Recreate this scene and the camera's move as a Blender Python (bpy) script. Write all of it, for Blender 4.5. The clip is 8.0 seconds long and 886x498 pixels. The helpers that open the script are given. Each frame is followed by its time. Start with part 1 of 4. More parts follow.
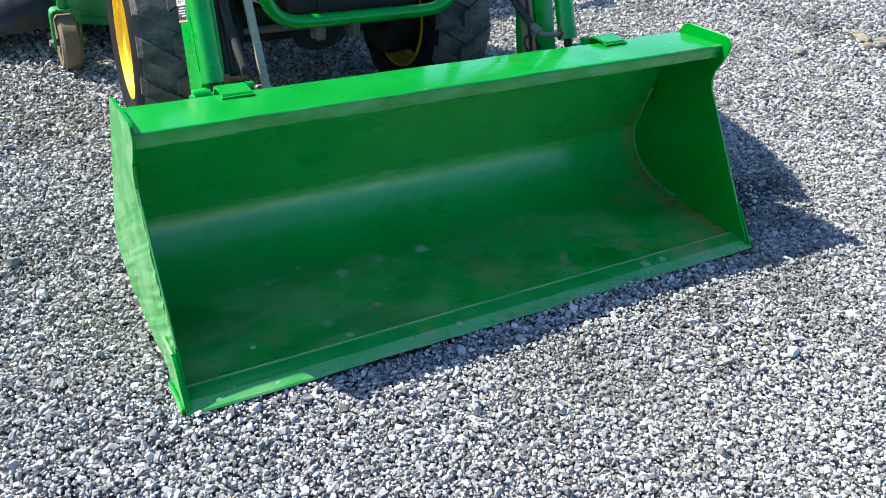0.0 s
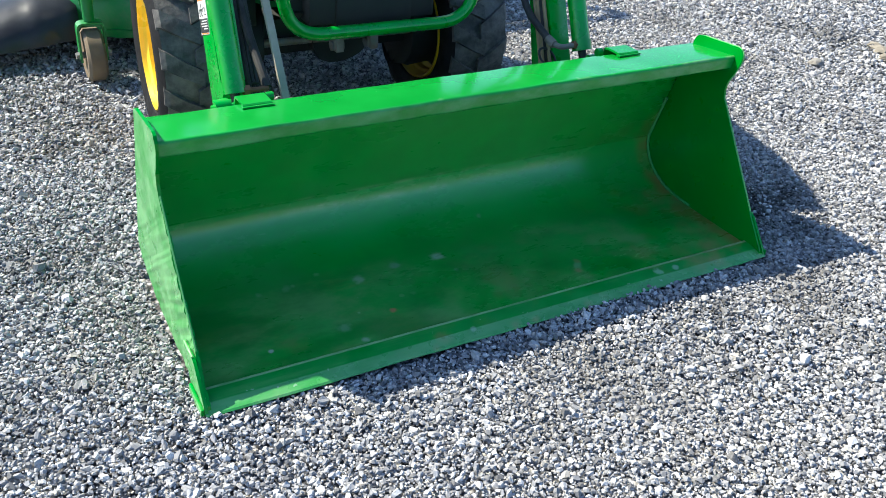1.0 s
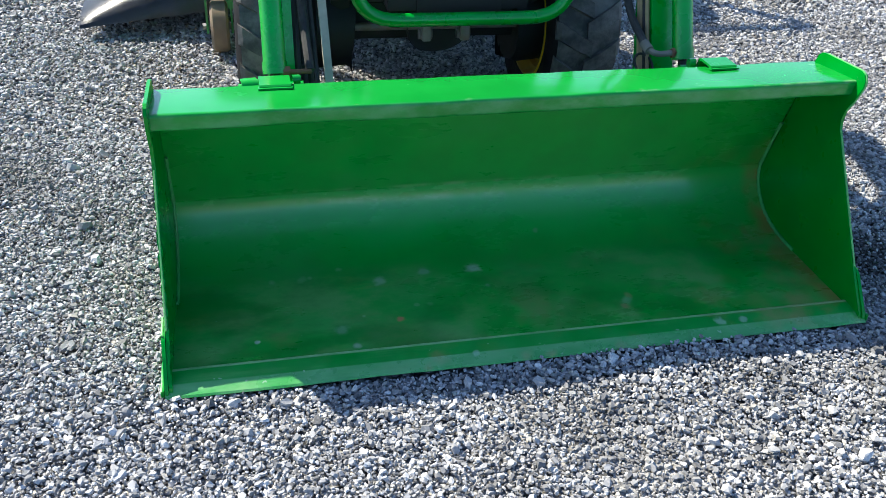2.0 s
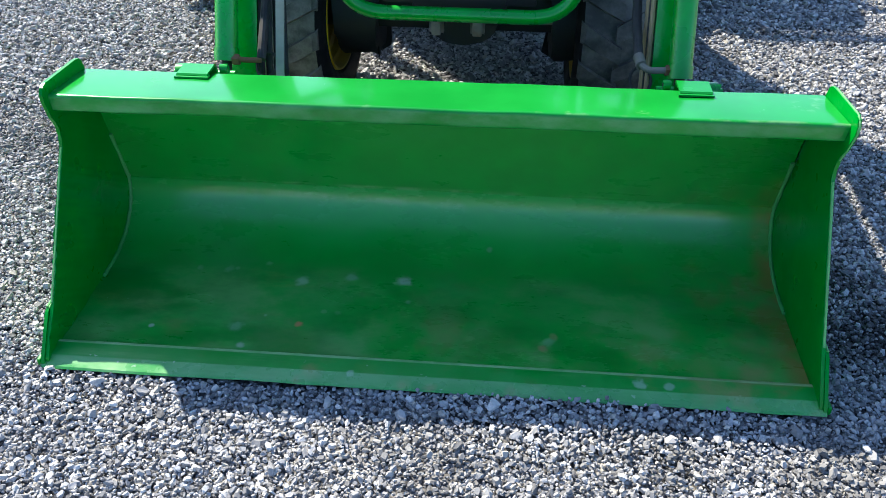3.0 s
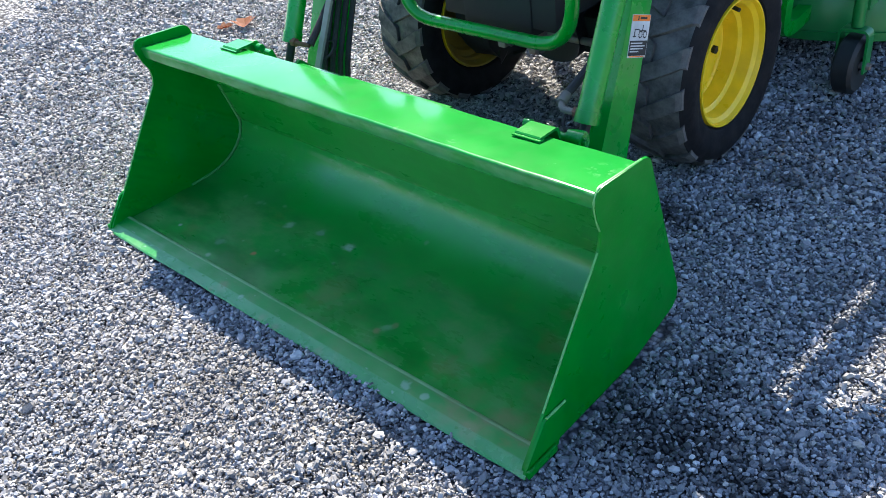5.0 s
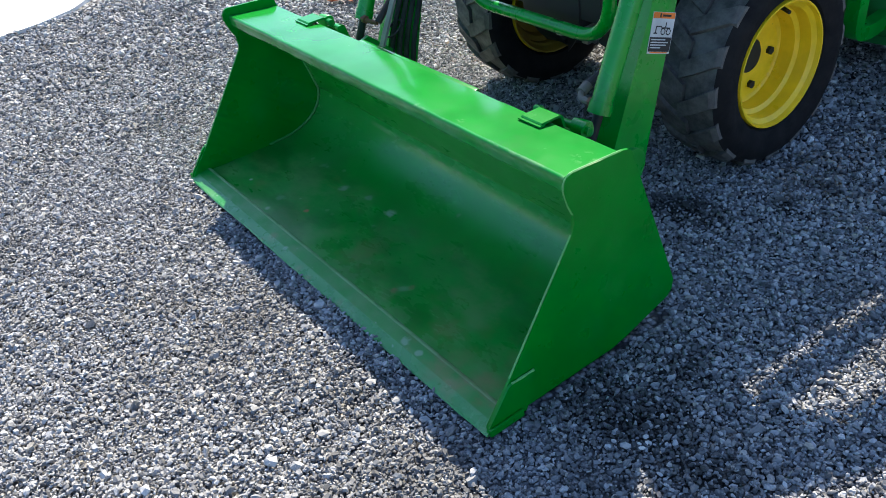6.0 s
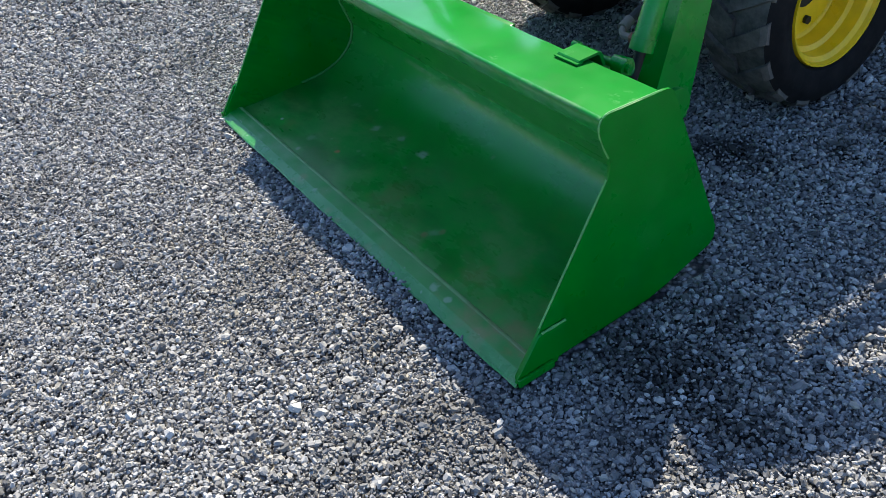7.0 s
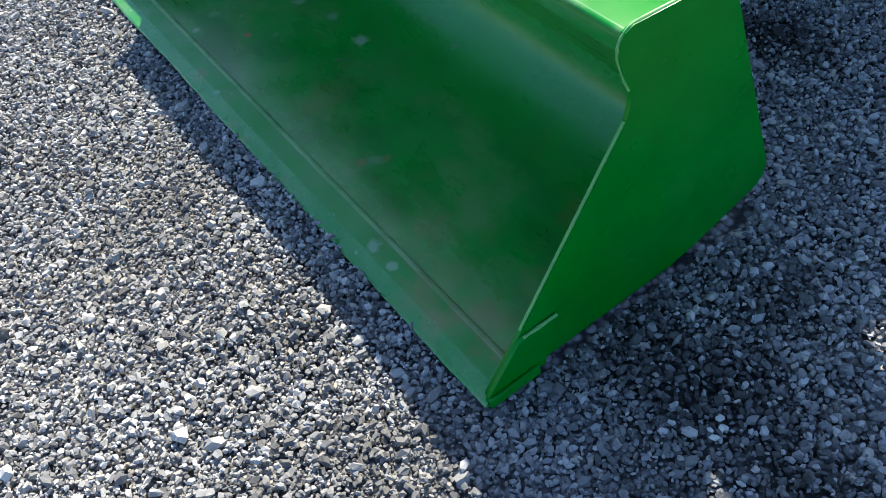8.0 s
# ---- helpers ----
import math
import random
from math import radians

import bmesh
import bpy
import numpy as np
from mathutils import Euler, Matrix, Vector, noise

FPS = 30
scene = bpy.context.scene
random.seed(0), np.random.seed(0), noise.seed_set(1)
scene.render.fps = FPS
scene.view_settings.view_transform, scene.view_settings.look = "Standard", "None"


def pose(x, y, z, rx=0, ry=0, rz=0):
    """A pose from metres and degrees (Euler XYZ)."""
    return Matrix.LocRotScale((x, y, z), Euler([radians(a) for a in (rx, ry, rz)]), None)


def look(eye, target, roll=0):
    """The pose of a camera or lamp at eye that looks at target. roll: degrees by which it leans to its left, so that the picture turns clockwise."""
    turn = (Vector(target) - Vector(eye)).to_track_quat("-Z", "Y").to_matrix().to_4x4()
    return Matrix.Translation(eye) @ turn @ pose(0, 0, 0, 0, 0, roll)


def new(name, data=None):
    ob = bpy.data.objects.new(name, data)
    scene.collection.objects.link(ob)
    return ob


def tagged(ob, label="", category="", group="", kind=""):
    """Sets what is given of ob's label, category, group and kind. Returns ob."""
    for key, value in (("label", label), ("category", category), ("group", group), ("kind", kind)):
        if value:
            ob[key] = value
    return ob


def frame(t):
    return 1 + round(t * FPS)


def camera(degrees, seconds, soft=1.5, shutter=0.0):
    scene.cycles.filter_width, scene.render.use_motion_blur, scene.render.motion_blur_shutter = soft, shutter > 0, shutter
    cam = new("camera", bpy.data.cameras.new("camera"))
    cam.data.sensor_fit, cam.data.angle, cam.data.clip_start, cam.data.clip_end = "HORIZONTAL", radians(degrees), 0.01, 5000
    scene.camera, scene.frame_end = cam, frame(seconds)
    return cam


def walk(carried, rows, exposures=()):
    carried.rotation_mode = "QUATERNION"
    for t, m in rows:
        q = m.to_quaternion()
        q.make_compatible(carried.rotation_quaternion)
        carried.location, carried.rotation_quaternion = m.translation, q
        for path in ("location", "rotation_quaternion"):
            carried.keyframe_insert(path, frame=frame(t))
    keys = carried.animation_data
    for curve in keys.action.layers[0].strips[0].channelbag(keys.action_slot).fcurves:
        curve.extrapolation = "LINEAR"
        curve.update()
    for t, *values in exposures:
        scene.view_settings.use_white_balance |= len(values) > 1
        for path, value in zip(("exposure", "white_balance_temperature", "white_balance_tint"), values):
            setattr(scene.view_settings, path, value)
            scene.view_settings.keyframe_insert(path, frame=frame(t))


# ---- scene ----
cam = camera(53.7, 8.0, 0.65)
PATH = [
    (0, (-1.148, -1.353, 1.328), (-0.223, 0.046, 0.238), 6.1),
    (0.5, (-1.155, -1.367, 1.337), (-0.25, 0.056, 0.262), 5.7),
    (1, (-1.158, -1.393, 1.338), (-0.266, 0.042, 0.269), 5.4),
    (1.2, (-1.137, -1.401, 1.331), (-0.29, 0.052, 0.25), 4.3),
    (2.3, (-0.399, -1.412, 1.311), (-0.154, 0.223, 0.185), 4.2),
    (2.5, (-0.26, -1.341, 1.323), (-0.119, 0.292, 0.177), 4.0),
    (2.7, (-0.144, -1.284, 1.383), (-0.087, 0.32, 0.188), 3.2),
    (3, (0.134, -1.307, 1.347), (0.014, 0.3, 0.161), 0.5),
    (3.2, (0.371, -1.348, 1.337), (0.143, 0.26, 0.166), -1.1),
    (3.5, (0.615, -1.313, 1.368), (0.257, 0.257, 0.181), -2.9),
    (3.7, (0.731, -1.231, 1.382), (0.324, 0.302, 0.161), -2.9),
    (4, (0.931, -1.122, 1.389), (0.396, 0.377, 0.178), -3.3),
    (4.2, (1.066, -1.043, 1.418), (0.346, 0.366, 0.193), -7.1),
    (4.5, (1.307, -0.981, 1.38), (0.346, 0.322, 0.206), -8.6),
    (4.7, (1.451, -0.941, 1.394), (0.377, 0.288, 0.239), -8.5),
    (5.8, (1.933, -0.72, 1.457), (0.552, 0.16, 0.308), -9.2),
    (6, (1.966, -0.717, 1.455), (0.563, 0.135, 0.312), -9.5),
    (6.5, (1.995, -0.705, 1.458), (0.558, 0.094, 0.32), -10.7),
    (6.8, (1.981, -0.681, 1.443), (0.545, 0.072, 0.272), -11.1),
    (7, (1.928, -0.658, 1.411), (0.525, 0.055, 0.177), -11.4),
    (7.2, (1.846, -0.613, 1.334), (0.476, 0.079, 0.052), -11.0),
    (7.5, (1.657, -0.492, 1.252), (0.381, 0.157, -0.144), -10.7),
    (7.7, (1.549, -0.409, 1.223), (0.338, 0.216, -0.241), -11.8),
    (8, (1.442, -0.307, 1.176), (0.269, 0.27, -0.338), -13.0),
]
walk(cam, [(t, look(eye, target, roll)) for t, eye, target, roll in PATH], [(t, e, k, g) for t, e, k, g in ((0, 1.36, 5520, 6), (2.5, 1.40, 5560, 8), (3.5, 1.71, 5590, 10), (4.5, 1.80, 5620, 12), (6, 1.26, 5690, 9), (7, 1.02, 5750, 8), (7.5, 1.05, 5740, 7), (8, 1.15, 5720, 7))])


# ---- world and sun ----
SUN = Vector((-0.68, 0.748, 1.0)).normalized()
world = bpy.data.worlds.new("sky")
scene.world = world
world.use_nodes = True
wn = world.node_tree.nodes
wn.clear()
sky = wn.new("ShaderNodeTexSky")
sky.sky_type = "NISHITA"
sky.sun_disc = False
sky.dust_density = 1.0
sky.ozone_density = 3.5
sky.sun_elevation = math.asin(SUN.z)
sky.sun_rotation = math.atan2(SUN.x, SUN.y)
wback = wn.new("ShaderNodeBackground")
wback.inputs["Strength"].default_value = 0.099
wout = wn.new("ShaderNodeOutputWorld")
world.node_tree.links.new(sky.outputs[0], wback.inputs[0])
world.node_tree.links.new(wback.outputs[0], wout.inputs[0])
sun = new("sun", bpy.data.lights.new("sun", "SUN"))
sun.data.energy = 4.8
sun.data.angle = radians(0.55)
sun.data.color = (1.0, 0.84, 0.61)
sun.matrix_world = look(SUN * 20, (0, 0, 0))


# ---- materials ----
class Nodes:
    """A short way to write node trees."""

    def __init__(self, name):
        self.mat = bpy.data.materials.new(name)
        self.mat.use_nodes = True
        self.tree = self.mat.node_tree
        self.bsdf = self.tree.nodes["Principled BSDF"]
        self.geo = None

    def node(self, kind, operation="", data_type=""):
        n = self.tree.nodes.new(kind)
        if operation:
            n.operation = operation
        if data_type:
            n.data_type = data_type
        return n

    def link(self, a, b):
        self.tree.links.new(a, b)

    def put(self, socket, value):
        if isinstance(value, bpy.types.NodeSocket):
            self.link(value, socket)
        elif isinstance(value, tuple) and len(value) == 3 and socket.type == "RGBA":
            socket.default_value = (*value, 1)
        else:
            socket.default_value = value

    def coords(self):
        if self.geo is None:
            self.geo = self.node("ShaderNodeTexCoord").outputs["Object"]
        return self.geo

    def noise(self, scale, detail=4.0, rough=0.55, stretch=None):
        n = self.node("ShaderNodeTexNoise")
        n.inputs["Scale"].default_value = scale
        n.inputs["Detail"].default_value = detail
        n.inputs["Roughness"].default_value = rough
        vec = self.coords()
        if stretch:
            m = self.node("ShaderNodeMapping")
            m.inputs["Scale"].default_value = stretch
            self.link(vec, m.inputs["Vector"])
            vec = m.outputs[0]
        self.link(vec, n.inputs["Vector"])
        return n.outputs["Fac"]

    def ramp(self, fac, low, high, a=0.0, b=1.0):
        m = self.node("ShaderNodeMapRange")
        m.interpolation_type = "SMOOTHSTEP"
        self.put(m.inputs["Value"], fac)
        for key, value in (("From Min", low), ("From Max", high), ("To Min", a), ("To Max", b)):
            m.inputs[key].default_value = value
        return m.outputs["Result"]

    def math(self, op, a, b=0.0):
        m = self.node("ShaderNodeMath", operation=op)
        self.put(m.inputs[0], a)
        self.put(m.inputs[1], b)
        return m.outputs[0]

    def mix(self, fac, a, b):
        m = self.node("ShaderNodeMix", data_type="RGBA")
        self.put(m.inputs["Factor"], fac)
        self.put(m.inputs["A"], a)
        self.put(m.inputs["B"], b)
        return m.outputs["Result"]

    def bump(self, height, strength, distance=0.002):
        n = self.node("ShaderNodeBump")
        n.inputs["Strength"].default_value = strength
        n.inputs["Distance"].default_value = distance
        self.link(height, n.inputs["Height"])
        self.link(n.outputs[0], self.bsdf.inputs["Normal"])

    def spot(self, x, y, z, radius, soft=0.5, warp=None):
        """One inside a ball round a place, fading to nought at its rim."""
        d = self.node("ShaderNodeVectorMath", operation="DISTANCE")
        self.link(self.coords(), d.inputs[0])
        d.inputs[1].default_value = (x, y, z)
        value = d.outputs["Value"]
        if warp is not None:
            value = self.math("ADD", value, self.math("MULTIPLY", self.math("SUBTRACT", warp, 0.5), radius * 1.6))
        return self.ramp(value, radius * soft, radius, 1.0, 0.0)

    def out(self, color, rough=0.5, metal=0.0, coat=0.0, spec=0.5):
        self.put(self.bsdf.inputs["Base Color"], color)
        self.put(self.bsdf.inputs["Roughness"], rough)
        self.put(self.bsdf.inputs["Metallic"], metal)
        self.put(self.bsdf.inputs["Coat Weight"], coat)
        self.put(self.bsdf.inputs["Specular IOR Level"], spec)
        return self.mat


GREEN = (0.008, 0.285, 0.014)
RUST = (0.26, 0.11, 0.035)


def paint(name, color, rough=0.28, dirt=0.35, coat=0.25):
    """Machine enamel: fine orange peel, dust in patches and a few chips."""
    n = Nodes(name)
    big, fine = n.noise(3.0, 5), n.noise(45.0, 6)
    dusty = n.ramp(big, 0.5, 0.78, 0.0, dirt)
    tone = n.mix(n.ramp(n.noise(9.0, 4), 0.3, 0.7), tuple(c * 0.88 for c in color), tuple(min(1, c * 1.1) for c in color))
    col = n.mix(n.math("MULTIPLY", dusty, n.ramp(fine, 0.35, 0.65)), tone, (0.16, 0.17, 0.11))
    chips = n.ramp(n.noise(70.0, 3), 0.735, 0.76)
    col = n.mix(chips, col, tuple(c * 0.4 + 0.03 for c in color))
    n.bump(n.noise(180.0, 2), 0.05, 0.001)
    return n.out(col, n.ramp(n.noise(14.0, 5), 0.3, 0.75, rough * 0.75, rough * 1.6), 0.0, coat)


def bucket_paint():
    """Repainted bucket steel: worn inside, with dents, pale scuffs and rust where the load rubs."""
    n = Nodes("bucket_paint")
    big, mid, fine = n.noise(2.2, 5), n.noise(11.0, 5), n.noise(60.0, 5)
    col = n.mix(n.ramp(mid, 0.3, 0.7), (0.005, 0.235, 0.010), (0.008, 0.29, 0.014))
    # wear from sliding loads, drawn out along the floor
    scrape = n.ramp(n.noise(6.0, 6, 0.65, (0.8, 1.7, 1.0)), 0.56, 0.80, 0.0, 0.28)
    col = n.mix(scrape, col, (0.04, 0.23, 0.07))
    sep = n.node("ShaderNodeSeparateXYZ")
    n.link(n.coords(), sep.inputs[0])
    x, y, z = sep.outputs
    col = n.mix(n.ramp(n.noise(1.6, 6, 0.6), 0.35, 0.65, 0.03, 0.16), col, (0.18, 0.36, 0.11))
    # a dull film with the back's sheen painted in, ending at the crease, and a rubbed line along it
    sheen_film = n.math("MULTIPLY", n.ramp(n.math("ADD", z, n.math("MULTIPLY", n.math("SUBTRACT", mid, 0.5), 0.02)), 0.141, 0.153, 1.0, 0.0), n.ramp(big, 0.3, 0.62, 0.3, 0.75))
    # dark reflection in the bend, painted by thinning the pale layer there
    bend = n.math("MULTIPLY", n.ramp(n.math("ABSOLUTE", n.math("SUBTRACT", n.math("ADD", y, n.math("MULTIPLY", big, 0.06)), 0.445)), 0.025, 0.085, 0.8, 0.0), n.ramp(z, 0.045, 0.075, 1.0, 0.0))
    sheen_film = n.math("MULTIPLY", sheen_film, n.math("SUBTRACT", 1.0, bend))
    sheen_film = n.math("MULTIPLY", sheen_film, n.ramp(y, 0.30, 0.46, 0.45, 1.0))
    col = n.mix(sheen_film, col, (0.036, 0.34, 0.046))
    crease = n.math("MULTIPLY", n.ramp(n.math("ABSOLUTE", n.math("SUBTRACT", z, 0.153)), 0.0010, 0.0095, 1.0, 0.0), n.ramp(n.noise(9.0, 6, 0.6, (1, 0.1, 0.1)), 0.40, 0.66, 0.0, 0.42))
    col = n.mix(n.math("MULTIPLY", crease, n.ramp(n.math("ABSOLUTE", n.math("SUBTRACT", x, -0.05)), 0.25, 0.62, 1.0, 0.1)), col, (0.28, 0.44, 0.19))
    # second pale line of the sheen, also put into the colour
    second = n.math("MULTIPLY", n.ramp(n.math("ABSOLUTE", n.math("SUBTRACT", n.math("ADD", z, n.math("MULTIPLY", x, 0.02)), 0.114)), 0.002, 0.012, 1.0, 0.0), n.ramp(n.noise(6.0, 6, 0.6, (1, 0.1, 0.3)), 0.42, 0.65, 0.0, 0.6))
    col = n.mix(n.math("MULTIPLY", second, n.ramp(n.math("ABSOLUTE", n.math("ADD", x, 0.20)), 0.15, 0.45, 1.0, 0.0)), col, (0.22, 0.42, 0.18))
    # dusty smears across the front of the floor
    front = n.math("MULTIPLY", n.ramp(y, 0.34, 0.42, 1.0, 0.0), n.ramp(z, 0.02, 0.05, 1.0, 0.0))
    smear = n.math("MULTIPLY", front, n.ramp(n.noise(5.5, 7, 0.62, (0.8, 1.6, 1.0)), 0.46, 0.68, 0.0, 0.5))
    col = n.mix(smear, col, (0.11, 0.36, 0.09))
    tan_smear = n.math("MULTIPLY", front, n.ramp(n.noise(4.0, 6, 0.6, (0.8, 1.8, 3.0)), 0.56, 0.72, 0.0, 0.42))
    col = n.mix(tan_smear, col, (0.29, 0.27, 0.09))
    # clouds of dried dust over the floor, streaked aslant by what was tipped out
    aslant = n.math("MULTIPLY", front, n.ramp(n.noise(4.6, 7, 0.62, (1.0, 1.3, 1.0)), 0.45, 0.64, 0.0, 0.7))
    col = n.mix(aslant, col, (0.16, 0.33, 0.095))
    clean = n.math("MULTIPLY", front, n.ramp(n.noise(3.6, 6, 0.6, (0.8, 1.6, 2.0)), 0.46, 0.62, 0.0, 0.6))
    col = n.mix(clean, col, (0.003, 0.15, 0.008))
    col = n.mix(n.math("MULTIPLY", front, n.ramp(n.noise(2.7, 6, 0.6, (1.0, 1.5, 1.0)), 0.55, 0.70, 0.0, 0.38)), col, (0.17, 0.17, 0.06))
    # rust haze at the corner by the right end, on floor and lower back
    inside = n.math("MULTIPLY", n.ramp(x, 0.30, 0.80), n.ramp(z, 0.08, 0.26, 1.0, 0.0))
    inside = n.math("MULTIPLY", inside, n.ramp(z, -0.002, 0.006))
    inside = n.math("MULTIPLY", inside, n.ramp(x, 0.8238, 0.8242, 1.0, 0.0))
    rusty = n.math("MULTIPLY", inside, n.ramp(n.noise(7.5, 6, 0.6), 0.47, 0.66))
    col = n.mix(n.math("MULTIPLY", rusty, 0.34), col, (0.24, 0.14, 0.045))
    # a rust line that follows the seam of the right end
    seam = n.math("MULTIPLY", n.math("MULTIPLY", n.ramp(x, 0.750, 0.815), n.ramp(z, 0.12, 0.30, 0.75, 0.0)), n.ramp(x, 0.8238, 0.8242, 1.0, 0.0))
    col = n.mix(n.math("MULTIPLY", seam, n.ramp(n.noise(13.0, 5), 0.36, 0.6, 0.25, 1.0)), col, (0.26, 0.14, 0.04))
    # the joint behind the cutting edge
    joint = n.math("MULTIPLY", n.ramp(n.math("ABSOLUTE", n.math("SUBTRACT", y, 0.062)), 0.004, 0.022, 1.0, 0.0), n.ramp(z, 0.02, 0.05, 1.0, 0.0))
    joint = n.math("MULTIPLY", joint, n.ramp(n.noise(5.0, 5, 0.6, (1, 0.2, 1)), 0.45, 0.62, 0.05, 0.4))
    col = n.mix(joint, col, (0.10, 0.13, 0.05))
    # pale scuffs, tan smears and one bare rusty chip
    pale, grey, tan, bare = (0.38, 0.47, 0.31), (0.22, 0.38, 0.20), (0.24, 0.21, 0.075), (0.52, 0.17, 0.08)
    rag = n.noise(38.0, 3)
    for sx, sy, sz, r, tint, much in ((-0.335, 0.344, 0.013, 0.024, pale, 0.55), (-0.085, 0.358, 0.013, 0.026, pale, 0.75), (-0.217, 0.366, 0.013, 0.022, grey, 0.7), (-0.308, 0.184, 0.012, 0.013, bare, 0.9),
                                      (-0.598, 0.372, 0.013, 0.014, grey, 0.7), (-0.524, 0.372, 0.013, 0.018, grey, 0.6), (-0.43, 0.40, 0.016, 0.012, grey, 0.6), (-0.067, 0.285, 0.011, 0.009, grey, 0.6),
                                      (-0.260, 0.233, 0.011, 0.009, pale, 0.25), (-0.225, 0.231, 0.011, 0.012, grey, 0.3), (-0.393, 0.208, 0.011, 0.007, pale, 0.4), (-0.644, 0.149, 0.012, 0.009, pale, 1.0),
                                      (-0.595, 0.152, 0.012, 0.045, tan, 0.5), (-0.423, 0.102, 0.012, 0.014, pale, 0.7), (-0.452, 0.164, 0.012, 0.024, grey, 0.5), (-0.504, 0.376, 0.013, 0.008, grey, 0.6),
                                      (0.263, 0.171, 0.012, 0.020, pale, 0.32), (0.250, 0.145, 0.012, 0.016, tan, 0.9), (0.275, 0.190, 0.012, 0.013, tan, 0.6), (0.118, 0.478, 0.035, 0.010, grey, 0.5), (0.026, 0.180, 0.012, 0.085, tan, 0.6), (0.495, 0.157, 0.012, 0.070, tan, 0.7), (0.60, 0.12, 0.012, 0.05, tan, 0.5),
                                      (0.735, 0.400, 0.03, 0.060, tan, 0.9), (0.765, 0.300, 0.02, 0.050, RUST, 0.5), (0.78, 0.171, 0.012, 0.060, RUST, 0.55), (0.70, 0.11, 0.012, 0.05, tan, 0.7)):
        col = n.mix(n.math("MULTIPLY", n.spot(sx, sy, sz, r, 0.0 if r > 0.04 else 0.25, rag), much * (0.6 if r > 0.04 else 1.0)), col, tint)
    low = n.ramp(z, 0.02, 0.09, 1.0, 0.0)
    col = n.mix(n.math("MULTIPLY", low, n.ramp(n.noise(4.2, 7, 0.62), 0.50, 0.75, 0.0, 0.30)), col, (0.06, 0.20, 0.07))
    col = n.mix(n.ramp(n.noise(3.0, 7, 0.7, (0.9, 1.4, 1.4)), 0.55, 0.75, 0.0, 0.18), col, (0.07, 0.30, 0.14))
    specks = n.ramp(n.noise(85.0, 2), 0.765, 0.785, 0.0, 0.6)
    col = n.mix(specks, col, (0.14, 0.33, 0.20))
    n.bump(n.math("ADD", n.noise(7.0, 3), n.math("MULTIPLY", fine, 0.05)), 0.18, 0.006)
    rolled = n.noise(16.0, 6, 0.65, (0.4, 1.0, 1.2))
    rough = n.ramp(n.math("ADD", n.math("MULTIPLY", big, 0.45), n.math("MULTIPLY", rolled, 0.55)), 0.36, 0.66, 0.22, 0.44)
    # steel polished by the load just under the crease
    polished = n.math("MULTIPLY", n.ramp(z, 0.045, 0.10), n.ramp(z, 0.150, 0.156, 1.0, 0.0))
    rough = n.math("MULTIPLY", rough, n.math("SUBTRACT", 1.0, n.math("MULTIPLY", polished, 0.24)))
    return n.out(col, rough, 0.0, 0.0, 0.68)


def lip_paint():
    """The lip: the shiniest paint on the bucket, scuffed near its right end and along the fold."""
    n = Nodes("glossy_bucket_enamel")
    col = n.mix(n.ramp(n.noise(7.0, 4), 0.3, 0.7), (0.014, 0.200, 0.020), (0.019, 0.245, 0.027))
    rag = n.noise(45.0, 5)
    for x, y, z, r in ((0.765, 0.40, 0.510, 0.05), (0.80, 0.44, 0.505, 0.03), (0.42, 0.33, 0.518, 0.022), (0.27, 0.31, 0.521, 0.018), (-0.15, 0.305, 0.521, 0.02)):
        col = n.mix(n.math("MULTIPLY", n.math("MULTIPLY", n.spot(x, y, z, r, 0.2, rag), n.ramp(rag, 0.5, 0.62)), 0.22), col, (0.40, 0.58, 0.38))
    sep = n.node("ShaderNodeSeparateXYZ")
    n.link(n.coords(), sep.inputs[0])
    fold = n.math("MULTIPLY", n.ramp(n.math("ABSOLUTE", n.math("SUBTRACT", sep.outputs[1], 0.303)), 0.001, 0.010, 1.0, 0.0), n.ramp(n.math("ABSOLUTE", n.math("SUBTRACT", sep.outputs[2], 0.518)), 0.001, 0.006, 1.0, 0.0))
    col = n.mix(n.math("MULTIPLY", fold, n.ramp(n.noise(22.0, 6), 0.5, 0.66, 0.0, 0.5)), col, (0.16, 0.30, 0.14))
    # pale dapples on the front of the fold: gravel reflections put into the colour
    face = n.math("MULTIPLY", n.ramp(sep.outputs[1], 0.303, 0.307, 1.0, 0.0), n.ramp(sep.outputs[2], 0.506, 0.514, 1.0, 0.0))
    col = n.mix(n.math("MULTIPLY", face, n.ramp(n.noise(9.0, 6, 0.62, (0.7, 1.0, 1.3)), 0.40, 0.66, 0.0, 0.55)), col, (0.11, 0.33, 0.13))
    n.bump(n.noise(6.0, 3), 0.12, 0.006)
    n.bsdf.inputs["Coat Roughness"].default_value = 0.13
    return n.out(col, n.ramp(n.noise(10.0, 5), 0.3, 0.75, 0.18, 0.28), 0.0, 0.62, 0.06)


